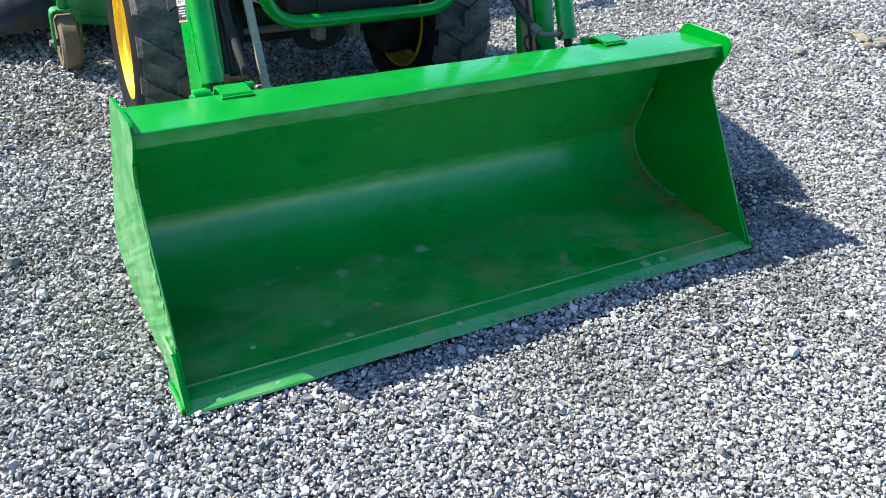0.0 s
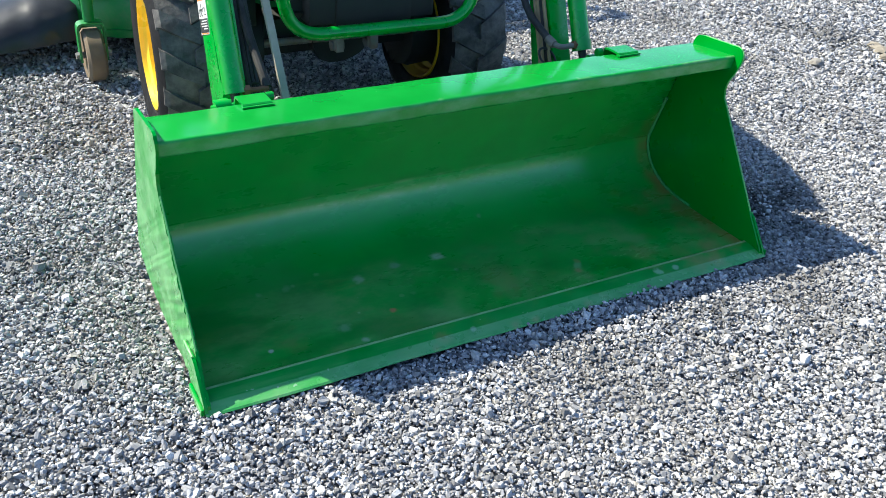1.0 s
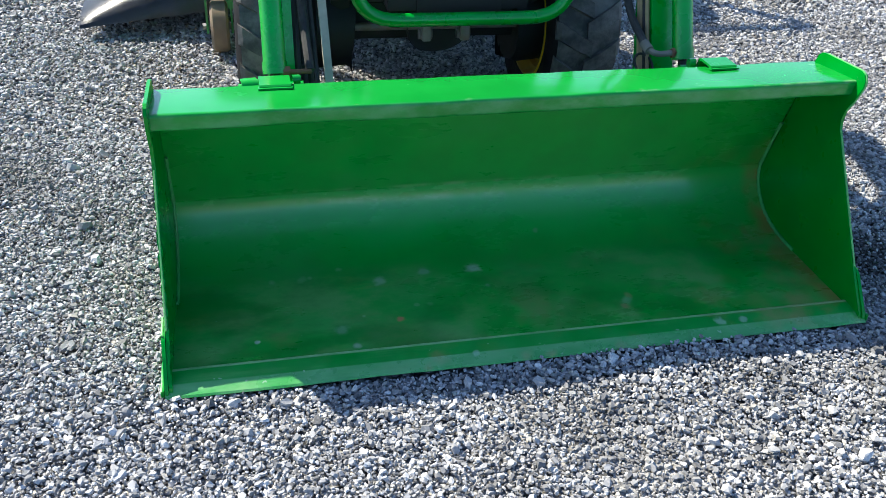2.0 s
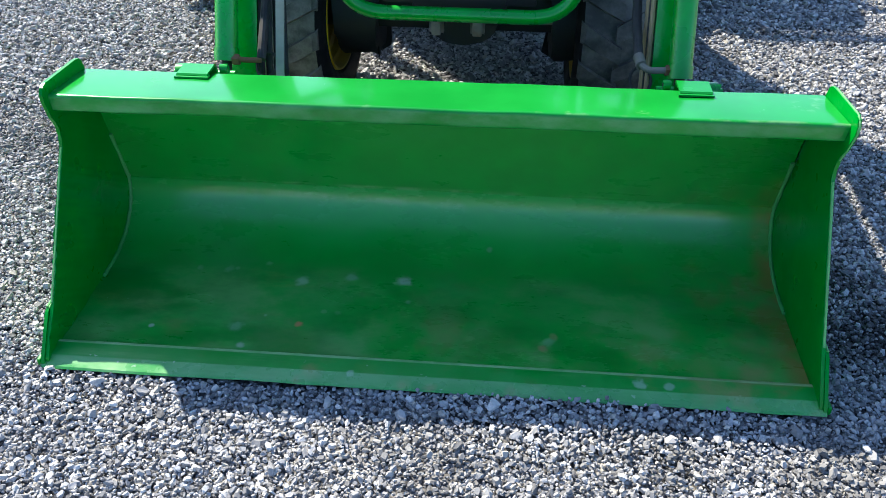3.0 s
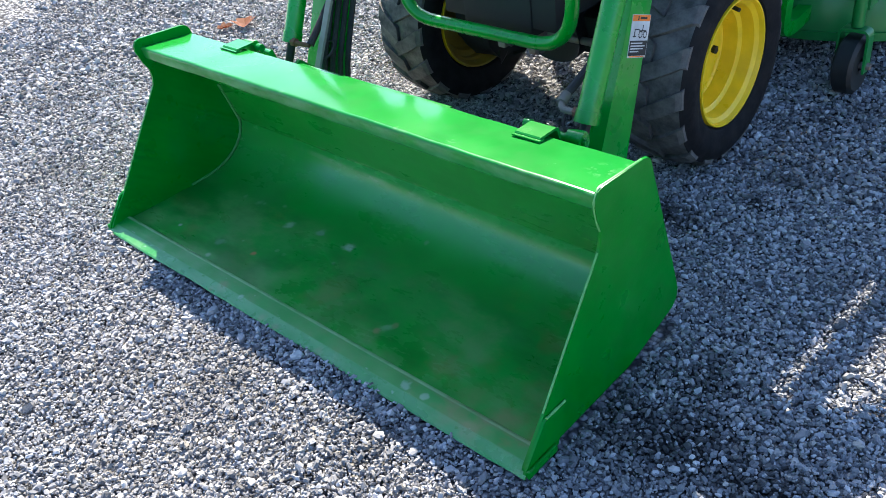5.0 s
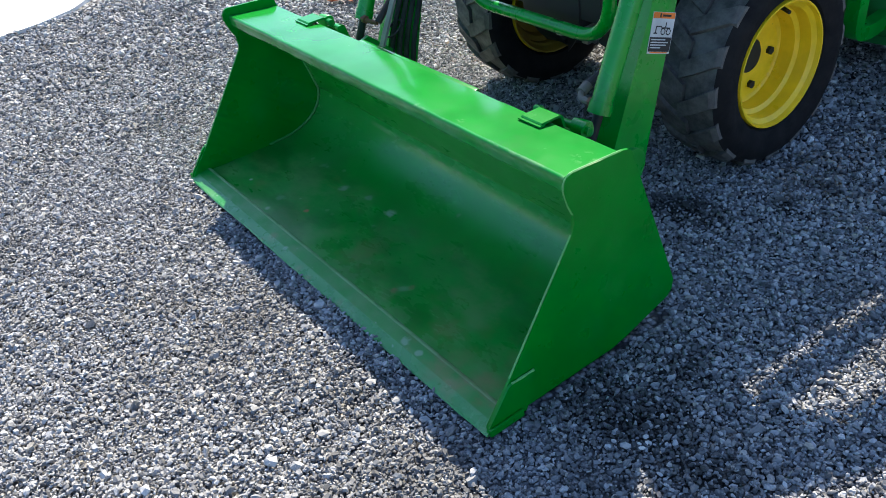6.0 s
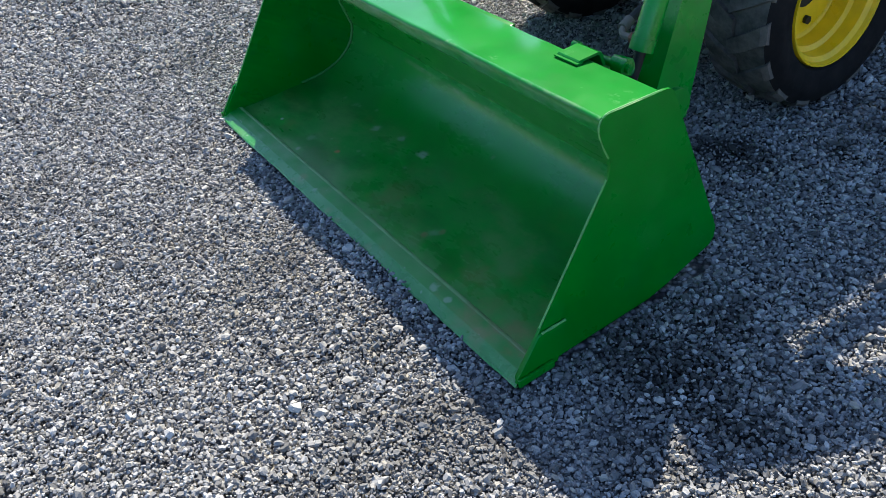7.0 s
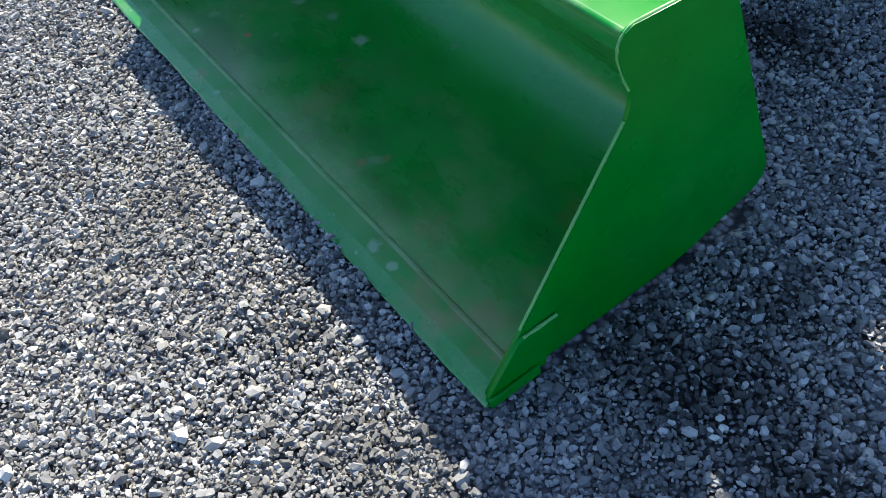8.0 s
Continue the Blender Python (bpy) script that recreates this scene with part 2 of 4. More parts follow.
def side_paint():
    """End plates: enamel over steel that was hammered flat; the sunny end is chalky and dusty, with sun sheen in its
    colour.
    """
    n = Nodes("side_plate_enamel")
    tone = n.mix(n.ramp(n.noise(6.0, 5), 0.3, 0.7), (0.003, 0.185, 0.007), (0.004, 0.225, 0.010))
    ripple = n.noise(9.0, 5, 0.6)
    sep = n.node("ShaderNodeSeparateXYZ")
    n.link(n.coords(), sep.inputs[0])
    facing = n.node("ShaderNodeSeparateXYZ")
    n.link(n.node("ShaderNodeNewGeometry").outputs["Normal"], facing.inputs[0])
    # paler on the sun-facing side only: dust plus grazing sheen in the colour
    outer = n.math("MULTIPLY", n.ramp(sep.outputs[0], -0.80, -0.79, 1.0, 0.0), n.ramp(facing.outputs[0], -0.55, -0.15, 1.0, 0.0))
    chalk_sheen = n.math("MULTIPLY", outer, n.ramp(n.math("ADD", n.math("MULTIPLY", ripple, 0.6), n.math("MULTIPLY", n.noise(24.0, 6), 0.4)), 0.36, 0.62, 0.30, 0.85))
    col = n.mix(chalk_sheen, tone, (0.20, 0.40, 0.18))
    col = n.mix(n.ramp(ripple, 0.5, 0.75, 0.0, 0.08), col, (0.10, 0.36, 0.12))
    col = n.mix(n.ramp(n.noise(60.0, 3), 0.74, 0.77, 0.0, 0.4), col, (0.12, 0.26, 0.12))
    n.bump(n.math("MULTIPLY", ripple, n.ramp(sep.outputs[0], -0.5, 0.5, 1.0, 0.6)), 0.5, 0.006)
    return n.out(col, n.ramp(n.noise(11.0, 5), 0.3, 0.75, 0.26, 0.42), 0.0, 0.0, 0.3)


def edge_paint():
    """The cutting edge: thin dusty paint, long scratches, bare nicks and rust."""
    n = Nodes("cutting_edge_paint")
    col = n.mix(n.ramp(n.noise(9.0, 5), 0.3, 0.7), (0.007, 0.225, 0.013), (0.018, 0.265, 0.028))
    col = n.mix(n.ramp(n.noise(10.0, 6, 0.65, (0.35, 4.0, 1.0)), 0.52, 0.74, 0.0, 0.32), col, (0.14, 0.32, 0.10))
    sep = n.node("ShaderNodeSeparateXYZ")
    n.link(n.coords(), sep.inputs[0])
    right = n.ramp(sep.outputs[0], -0.1, 0.65, 0.25, 1.0)
    col = n.mix(n.math("MULTIPLY", n.math("MULTIPLY", n.ramp(n.noise(7.0, 6, 0.6, (1, 1.6, 1)), 0.52, 0.72), right), 0.45), col, RUST)
    col = n.mix(n.ramp(n.noise(48.0, 3), 0.70, 0.73, 0.0, 0.7), col, (0.32, 0.42, 0.32))
    line = n.math("MULTIPLY", n.ramp(sep.outputs[1], 0.058, 0.072), n.ramp(sep.outputs[0], 0.30, 0.75, 0.0, 0.6))
    col = n.mix(n.math("MULTIPLY", line, n.ramp(n.noise(12.0, 5), 0.35, 0.55)), col, (0.21, 0.125, 0.05))
    for x0, y0, r in ((-0.247, 0.027, 0.030), (-0.278, 0.006, 0.018), (-0.051, 0.010, 0.024), (0.010, 0.008, 0.02), (0.182, 0.006, 0.022), (0.598, 0.036, 0.060), (0.67, 0.040, 0.05)):
        col = n.mix(n.math("MULTIPLY", n.spot(x0, y0, 0.015, r, 0.0, n.noise(30.0, 4)), 0.5), col, (0.26, 0.19, 0.07))
    for sx, sy, r in ((0.455, 0.048, 0.017), (0.515, 0.046, 0.013), (-0.165, 0.030, 0.010)):
        col = n.mix(n.math("MULTIPLY", n.spot(sx, sy, 0.018, r, 0.4, n.noise(60.0, 3)), 0.8), col, (0.22, 0.38, 0.22))
    # the bevel is scoured smooth and pale, with its sky reflection mixed into the colour
    bevel_mask = n.ramp(sep.outputs[1], 0.029, 0.033, 1.0, 0.0)
    col = n.mix(n.math("MULTIPLY", bevel_mask, n.ramp(n.noise(14.0, 6, 0.6, (0.5, 1.5, 1)), 0.35, 0.65, 0.2, 0.5)), col, (0.18, 0.38, 0.16))
    # rubbed shoulder behind with a highlight painted along it; rusty towards one end
    shoulder = n.math("MULTIPLY", n.ramp(sep.outputs[1], 0.0670, 0.0710), n.ramp(n.noise(11.0, 6, 0.6, (1, 0.2, 1)), 0.36, 0.60, 0.5, 0.95))
    col = n.mix(shoulder, col, (0.30, 0.49, 0.22))
    rusty = n.math("MULTIPLY", n.math("MULTIPLY", n.ramp(sep.outputs[1], 0.064, 0.074), n.ramp(sep.outputs[0], 0.30, 0.72)), n.ramp(n.noise(16.0, 5, 0.6), 0.40, 0.60, 0.0, 0.4))
    col = n.mix(rusty, col, (0.21, 0.125, 0.05))
    n.bump(n.noise(30.0, 5), 0.3, 0.003)
    rough = n.math("SUBTRACT", n.ramp(n.noise(20.0, 5), 0.3, 0.7, 0.32, 0.58), n.math("MULTIPLY", bevel_mask, 0.14))
    return n.out(col, rough, 0.0, 0.0, 0.65)


def stone_mix(n, pick):
    """Crushed limestone: mostly blue-grey, some pale, dark and tan pieces."""
    r = n.node("ShaderNodeValToRGB")
    n.link(pick, r.inputs[0])
    e = r.color_ramp.elements
    e[0].position, e[0].color = 0.0, (0.075, 0.075, 0.077, 1)
    e[1].position, e[1].color = 1.0, (0.64, 0.635, 0.625, 1)
    for p, c in ((0.17, (0.18, 0.18, 0.183, 1)), (0.55, (0.345, 0.344, 0.347, 1)), (0.85, (0.55, 0.55, 0.55, 1)), (0.93, (0.44, 0.405, 0.34, 1))):
        s = e.new(p)
        s.color = c
    return r.outputs[0]


def damp(n, col, dry=None):
    """Old oil drips and a wet patch beside the bucket, and trodden dirt further off."""
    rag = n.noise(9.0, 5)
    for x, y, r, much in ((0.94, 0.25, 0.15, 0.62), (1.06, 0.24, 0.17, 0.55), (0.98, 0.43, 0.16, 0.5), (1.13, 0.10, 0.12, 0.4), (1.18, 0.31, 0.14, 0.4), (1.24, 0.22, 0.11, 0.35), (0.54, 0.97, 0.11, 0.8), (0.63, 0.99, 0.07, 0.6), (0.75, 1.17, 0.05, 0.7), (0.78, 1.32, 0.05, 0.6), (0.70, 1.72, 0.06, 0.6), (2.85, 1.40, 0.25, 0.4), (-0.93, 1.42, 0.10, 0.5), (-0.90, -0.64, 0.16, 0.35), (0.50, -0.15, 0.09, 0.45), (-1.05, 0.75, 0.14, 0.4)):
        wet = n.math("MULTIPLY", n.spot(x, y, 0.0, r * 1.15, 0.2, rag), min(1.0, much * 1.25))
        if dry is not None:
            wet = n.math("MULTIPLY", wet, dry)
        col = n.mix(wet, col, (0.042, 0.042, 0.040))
    return col


def gravel_stone():
    n = Nodes("gravel_stone")
    pick = n.node("ShaderNodeNewGeometry").outputs["Random Per Island"]
    col = stone_mix(n, pick)
    col = n.mix(n.ramp(n.noise(160.0, 4), 0.35, 0.7, 0.0, 0.35), col, (0.25, 0.25, 0.25))
    col = n.mix(n.ramp(n.noise(1.1, 4), 0.5, 0.75, 0.0, 0.22), col, (0.30, 0.28, 0.25))
    col = n.mix(n.ramp(n.noise(1.7, 6, 0.6), 0.50, 0.70, 0.0, 0.6), col, (0.125, 0.12, 0.11))
    again = n.math("FRACT", n.math("MULTIPLY", pick, 37.7))
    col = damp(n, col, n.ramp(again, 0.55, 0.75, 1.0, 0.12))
    n.bump(n.noise(260.0, 4), 0.5, 0.0015)
    n.bsdf.inputs["Diffuse Roughness"].default_value = 0.12
    return n.out(col, 0.85, 0.0, 0.0, 0.3)


def gravel_bed():
    n = Nodes("gravel_bed")
    cells = n.node("ShaderNodeTexVoronoi")
    cells.inputs["Scale"].default_value = 62.0
    n.link(n.coords(), cells.inputs["Vector"])
    one = n.node("ShaderNodeSeparateColor")
    n.link(cells.outputs["Color"], one.inputs[0])
    col = stone_mix(n, one.outputs[0])
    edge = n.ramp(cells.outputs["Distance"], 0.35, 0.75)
    # near-black cell borders stand for the shade between stones
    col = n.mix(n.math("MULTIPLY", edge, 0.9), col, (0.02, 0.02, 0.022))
    col = n.mix(n.ramp(n.noise(0.9, 4), 0.5, 0.75, 0.0, 0.3), col, (0.27, 0.25, 0.22))
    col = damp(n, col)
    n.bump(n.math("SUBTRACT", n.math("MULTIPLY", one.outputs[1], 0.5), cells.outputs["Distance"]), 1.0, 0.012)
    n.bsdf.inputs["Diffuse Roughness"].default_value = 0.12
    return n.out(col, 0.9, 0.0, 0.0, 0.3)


def concrete_mat():
    n = Nodes("concrete")
    col = n.mix(n.ramp(n.noise(4.0, 6), 0.3, 0.7), (0.72, 0.71, 0.69), (0.82, 0.81, 0.79))
    n.bump(n.noise(120.0, 4), 0.3, 0.002)
    return n.out(col, 0.9)


def rubber(name, base, dust):
    n = Nodes(name)
    worn = n.ramp(n.noise(14.0, 7, 0.65), 0.32, 0.68, 0.12, 1.0)
    col = n.mix(n.math("MULTIPLY", worn, dust), base, (0.23, 0.21, 0.185))
    n.bump(n.noise(38.0, 6, 0.65), 0.5, 0.008 if dust > 0.3 else 0.002)
    return n.out(col, n.ramp(n.noise(20.0, 4), 0.3, 0.7, 0.6, 0.85), 0.0, 0.0, 0.15 if dust < 0.1 else 0.4)


def metal(name, color, rough, rust=0.0):
    n = Nodes(name)
    col = n.mix(n.ramp(n.noise(16.0, 6), 0.4, 0.65, 0.0, rust), color, RUST)
    n.bump(n.noise(80.0, 4), 0.2, 0.001)
    return n.out(col, n.ramp(n.noise(30.0, 4), 0.3, 0.7, rough * 0.7, rough * 1.3), 1.0 - rust)


def plain(name, color, rough=0.6):
    n = Nodes(name)
    tone = n.mix(n.ramp(n.noise(12.0, 5), 0.3, 0.7), tuple(c * 0.8 for c in color), tuple(min(1, c * 1.15) for c in color))
    n.bump(n.noise(90.0, 4), 0.15, 0.001)
    return n.out(tone, rough)


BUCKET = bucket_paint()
LIP = lip_paint()
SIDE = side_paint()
SEAM = paint("weld_seam_paint", (0.065, 0.30, 0.065), 0.6, 0.8, 0.0)
# seam paint lightened so the weld bar and worn edges show in shade
SEAM_PALE = paint("lightened_weld_paint", (0.13, 0.40, 0.11), 0.6, 0.4, 0.0)
EDGE = edge_paint()
PAINT = paint("green_enamel", GREEN)
PAINT_OLD = paint("dusty_green_enamel", (0.012, 0.19, 0.03), 0.4, 0.55, 0.1)
YELLOW = paint("yellow_enamel", (0.90, 0.60, 0.004), 0.35, 0.10, 0.1)
YELLOW_DUSTY = paint("dusty_yellow_enamel", (0.36, 0.22, 0.02), 0.55, 0.9, 0.0)
STONE, BED, CONCRETE = gravel_stone(), gravel_bed(), concrete_mat()
TYRE = rubber("tyre_rubber", (0.024, 0.024, 0.023), 0.6)
TYRE_SIDE = rubber("tyre_sidewall", (0.007, 0.007, 0.008), 0.03)
HOSE = rubber("hose_rubber", (0.012, 0.012, 0.012), 0.12)
HOSE_TAN = plain("hose_sleeve", (0.34, 0.24, 0.12), 0.7)
STEEL = metal("bare_steel", (0.26, 0.25, 0.235), 0.6, 0.45)
CHROME = metal("chrome_rod", (0.75, 0.75, 0.76), 0.15)
RUSTY = plain("rusty_steel", (0.17, 0.075, 0.035), 0.85)
WHEEL_TAN = plain("worn_wheel_rubber", (0.16, 0.12, 0.072), 0.85)
BLACK = plain("black_cast_iron", (0.010, 0.011, 0.010), 0.6)
CHUTE = plain("grey_plastic", (0.045, 0.047, 0.052), 0.28)
SEAT = plain("black_vinyl", (0.02, 0.02, 0.02), 0.5)
LABEL_WHITE, LABEL_ORANGE, LABEL_BLACK = plain("label_white", (0.55, 0.55, 0.53)), plain("label_orange", (0.80, 0.20, 0.02)), plain("label_black", (0.015, 0.015, 0.015))
ROD = plain("weathered_zinc", (0.32, 0.285, 0.225), 0.9)
FITTING = plain("weathered_fitting", (0.19, 0.165, 0.125), 0.7)
PEBBLE = plain("pale_limestone", (0.38, 0.375, 0.365), 0.9)
GLINT_WHITE = plain("glint_white", (0.60, 0.59, 0.56), 0.7)
ROCK = plain("field_stone", (0.20, 0.185, 0.155), 0.9)
MUD = plain("dried_mud", (0.21, 0.185, 0.14), 0.95)
LEAF = plain("dry_leaf", (0.28, 0.10, 0.035), 0.7)


# ---- mesh helpers ----
def thing(name, label, category, at=(0, 0, 0), group="", kind=""):
    ob = new(name)
    ob.location = at
    return tagged(ob, label, category, group, kind)


def mesh_of(name, bm, mats, sharp=35):
    me = bpy.data.meshes.new(name)
    bmesh.ops.recalc_face_normals(bm, faces=bm.faces)
    for f in bm.faces:
        f.smooth = True
    bm.to_mesh(me)
    bm.free()
    for m in mats if isinstance(mats, (list, tuple)) else [mats]:
        me.materials.append(m)
    me.set_sharp_from_angle(angle=radians(sharp))
    return me


def part(name, bm, mats, parent=None, label="", sharp=35):
    """One mesh object under a thing or a part. Its mesh is in world coordinates; the parent's place is taken off."""
    ob = new(name, mesh_of(name, bm, mats, sharp))
    if parent is not None:
        ob.parent = parent
        base, p = Vector((0, 0, 0)), parent
        while p is not None:
            base += p.location
            p = p.parent
        ob.data.transform(Matrix.Translation(-base))
    return tagged(ob, label)


def bevel(bm, width, segments=2, angle=30):
    if width > 0:
        edges = [e for e in bm.edges if len(e.link_faces) == 2 and e.calc_face_angle(0) > radians(angle)]
        bmesh.ops.bevel(bm, geom=edges, offset=width, segments=segments, profile=0.6, affect="EDGES", clamp_overlap=True)
    return bm


def box(x0, x1, y0, y1, z0, z1, r=0.004, m=None):
    bm = bmesh.new()
    bmesh.ops.create_cube(bm, size=1)
    for v in bm.verts:
        v.co = Vector(((x0 + x1) / 2 + v.co.x * (x1 - x0), (y0 + y1) / 2 + v.co.y * (y1 - y0), (z0 + z1) / 2 + v.co.z * (z1 - z0)))
    bevel(bm, r)
    if m is not None:
        bm.transform(m)
    return bm


def prism(profile, x0, x1, r=0.002):
    """A closed (y, z) outline drawn out along x."""
    bm = bmesh.new()
    a = [bm.verts.new((x0, y, z)) for y, z in profile]
    b = [bm.verts.new((x1, y, z)) for y, z in profile]
    bm.faces.new(a)
    bm.faces.new(b[::-1])
    for i in range(len(a)):
        j = (i + 1) % len(a)
        bm.faces.new((a[i], b[i], b[j], a[j]))
    return bevel(bm, r, 2, 25)


def rounded(points, radius, steps=5):
    """A polyline whose inner corners are turned into arcs."""
    pts = [Vector(p) for p in points]
    out = [pts[0]]
    for p, c, q in zip(pts, pts[1:], pts[2:]):
        u, v = (p - c), (q - c)
        d = min(radius, u.length * 0.48, v.length * 0.48)
        a, b = c + u.normalized() * d, c + v.normalized() * d
        for k in range(steps + 1):
            s = k / steps
            out.append(a * (1 - s) ** 2 + c * 2 * s * (1 - s) + b * s ** 2)
    out.append(pts[-1])
    return out


def tube(points, r, seg=14, closed=True, bm=None):
    bm = bm or bmesh.new()
    pts = [Vector(p) for p in points]
    rings, side = [], None
    for i, p in enumerate(pts):
        d = (pts[min(i + 1, len(pts) - 1)] - pts[max(i - 1, 0)]).normalized()
        if side is None:
            side = d.orthogonal().normalized()
        side = (side - d * side.dot(d)).normalized()
        up = d.cross(side)
        rr = r(i / (len(pts) - 1)) if callable(r) else r
        rings.append([bm.verts.new(p + (side * math.cos(2 * math.pi * k / seg) + up * math.sin(2 * math.pi * k / seg)) * rr) for k in range(seg)])
    for a, b in zip(rings, rings[1:]):
        for k in range(seg):
            bm.faces.new((a[k], a[(k + 1) % seg], b[(k + 1) % seg], b[k]))
    if closed:
        bm.faces.new(rings[0][::-1])
        bm.faces.new(rings[-1])
    return bm


def strip(points, width, thick, axis=(1, 0, 0)):
    """A flat bar that follows points; width along axis."""
    pts, w = [Vector(p) for p in points], Vector(axis).normalized()
    bm, rings = bmesh.new(), []
    for i, p in enumerate(pts):
        d = (pts[min(i + 1, len(pts) - 1)] - pts[max(i - 1, 0)]).normalized()
        n = w.cross(d).normalized()
        rings.append([bm.verts.new(p + w * width / 2 * a + n * thick / 2 * b) for a, b in ((-1, -1), (1, -1), (1, 1), (-1, 1))])
    for a, b in zip(rings, rings[1:]):
        for k in range(4):
            bm.faces.new((a[k], a[(k + 1) % 4], b[(k + 1) % 4], b[k]))
    bm.faces.new(rings[0][::-1])
    bm.faces.new(rings[-1])
    return bevel(bm, min(thick, width) * 0.15, 1, 50)


def lathe(profile, seg=48, bm=None, at=(0, 0, 0), mats=None):
    """A closed profile of (x, radius) turned about the x axis."""
    bm = bm or bmesh.new()
    c, rings = Vector(at), []
    for k in range(seg):
        a = 2 * math.pi * k / seg
        rings.append([bm.verts.new(c + Vector((x, r * math.cos(a), r * math.sin(a)))) for x, r in profile])
    for k in range(seg):
        a, b = rings[k], rings[(k + 1) % seg]
        for i in range(len(profile)):
            j = (i + 1) % len(profile)
            f = bm.faces.new((a[i], a[j], b[j], b[i]))
            if mats:
                f.material_index = mats[i]
    return bm


def disc(center, axis, r, thick, seg=20, edge=0.002):
    bm = bmesh.new()
    d = Vector(axis).normalized()
    bmesh.ops.create_cone(bm, cap_ends=True, segments=seg, radius1=r, radius2=r, depth=thick)
    bm.transform(Matrix.Translation(center) @ d.to_track_quat("Z", "Y").to_matrix().to_4x4())
    return bevel(bm, edge, 2, 50)


def join(*bms):
    first = bms[0]
    for b in bms[1:]:
        me = bpy.data.meshes.new("tmp")
        b.to_mesh(me)
        b.free()
        first.from_mesh(me)
        bpy.data.meshes.remove(me)
    return first


# ---- ground ----
def ground_sheet():
    bm = bmesh.new()
    bmesh.ops.create_grid(bm, x_segments=40, y_segments=40, size=400)
    bm.transform(Matrix.Translation((0, 0, -0.015)))
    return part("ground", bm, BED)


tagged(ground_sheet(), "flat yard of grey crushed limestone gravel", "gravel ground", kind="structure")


def concrete_pad():
    edge = rounded([(-3.30, -6, 0), (-3.25, -0.25, 0), (-3.21, 0.05, 0), (-3.28, 0.30, 0), (-3.50, 0.55, 0), (-4.0, 1.1, 0), (-6.5, 3.5, 0)], 0.15, 4)
    bm = bmesh.new()
    rim = [(p.x + 0.02 * noise.noise(p * 7), p.y) for p in edge] + [(-14, 3.5), (-14, -6)]
    low = [bm.verts.new((x, y, -0.05)) for x, y in rim]
    top = [bm.verts.new((x, y, 0.006)) for x, y in rim]
    bm.faces.new(top)
    for i in range(len(rim)):
        j = (i + 1) % len(rim)
        bm.faces.new((low[i], low[j], top[j], top[i]))
    return part("pavement", bm, CONCRETE)


tagged(concrete_pad(), "sun-bleached pale concrete apron beside the gravel", "concrete pavement", kind="structure")


# ---- loader bucket ----
LEFT, RIGHT = -0.832, 0.826
SHELL_IN = [(0.02, 0.012), (0.10, 0.012), (0.22, 0.010), (0.32, 0.010)]
for k in range(25):
    q = k / 24
    w0, w1, w2, w3 = (1 - q) ** 3, 3 * q * (1 - q) ** 2, 3 * q * q * (1 - q), q ** 3
    SHELL_IN.append((w0 * 0.36 + w1 * 0.478 + w2 * 0.557 + w3 * 0.561, w0 * 0.011 + w1 * 0.011 + w2 * 0.068 + w3 * 0.149))
SHELL_IN += [(0.535, 0.245), (0.505, 0.355), (0.469, 0.491)]
# the cutting edge's section: y, z and how far it follows the wavy front
NOSE = [(0.0, 0.004, 1), (0.002, 0.001, 1), (0.082, 0.0, 0), (0.0835, 0.008, 0), (0.083, 0.0125, 0), (0.0815, 0.016, 0), (0.079, 0.0185, 0), (0.0755, 0.0202, 0), (0.071, 0.0211, 0), (0.066, 0.0211, 0), (0.031, 0.0172, 0.4), (0.004, 0.0078, 1)]
PLATE = [(0.012, 0.004), (0.016, 0.020), (0.090, 0.112), (0.294, 0.392), (0.300, 0.415), (0.299, 0.442), (0.285, 0.470), (0.278, 0.492), (0.272, 0.512), (0.273, 0.528),
         (0.282, 0.541), (0.296, 0.546), (0.440, 0.534), (0.456, 0.530), (0.466, 0.521), (0.604, 0.120), (0.611, 0.094), (0.606, 0.070), (0.592, 0.054), (0.45, 0.014), (0.40, 0.004)]


def crumpled(profile, x0, x1):
    """An end plate beaten flat again: buckles square to its front edge, closest together low down."""
    bm = prism([(y + 0.006 * min(1, z / 0.2), z) for y, z in profile], x0, x1, 0.0015)
    for no, start, step, count in (((0, 0.589, 0.808), 0.02, 0.0042, 164), ((0, 0.808, -0.589), -0.18, 0.018, 40)):
        for k in range(count):
            bmesh.ops.bisect_plane(bm, geom=bm.verts[:] + bm.edges[:] + bm.faces[:], plane_co=Vector(no) * (start + step * k), plane_no=no)
    for v in bm.verts:
        u, w = v.co.y * 0.589 + v.co.z * 0.808, v.co.y * 0.808 - v.co.z * 0.589
        much = max(0.2, min(1.0, (0.56 - u) / 0.2)) * min(1.0, u / 0.05)
        wave = noise.noise(Vector((w * 2.2, (u + 0.006 * noise.noise(Vector((w * 9, u * 14, 4)))) * 54, 0.5))) + 0.8 * noise.noise(Vector((w * 4, u * 105, 7.5)))
        v.co.x += much * (0.0024 * wave + 0.002 * noise.noise(Vector((w * 5, u * 9, 2))))
    return bm


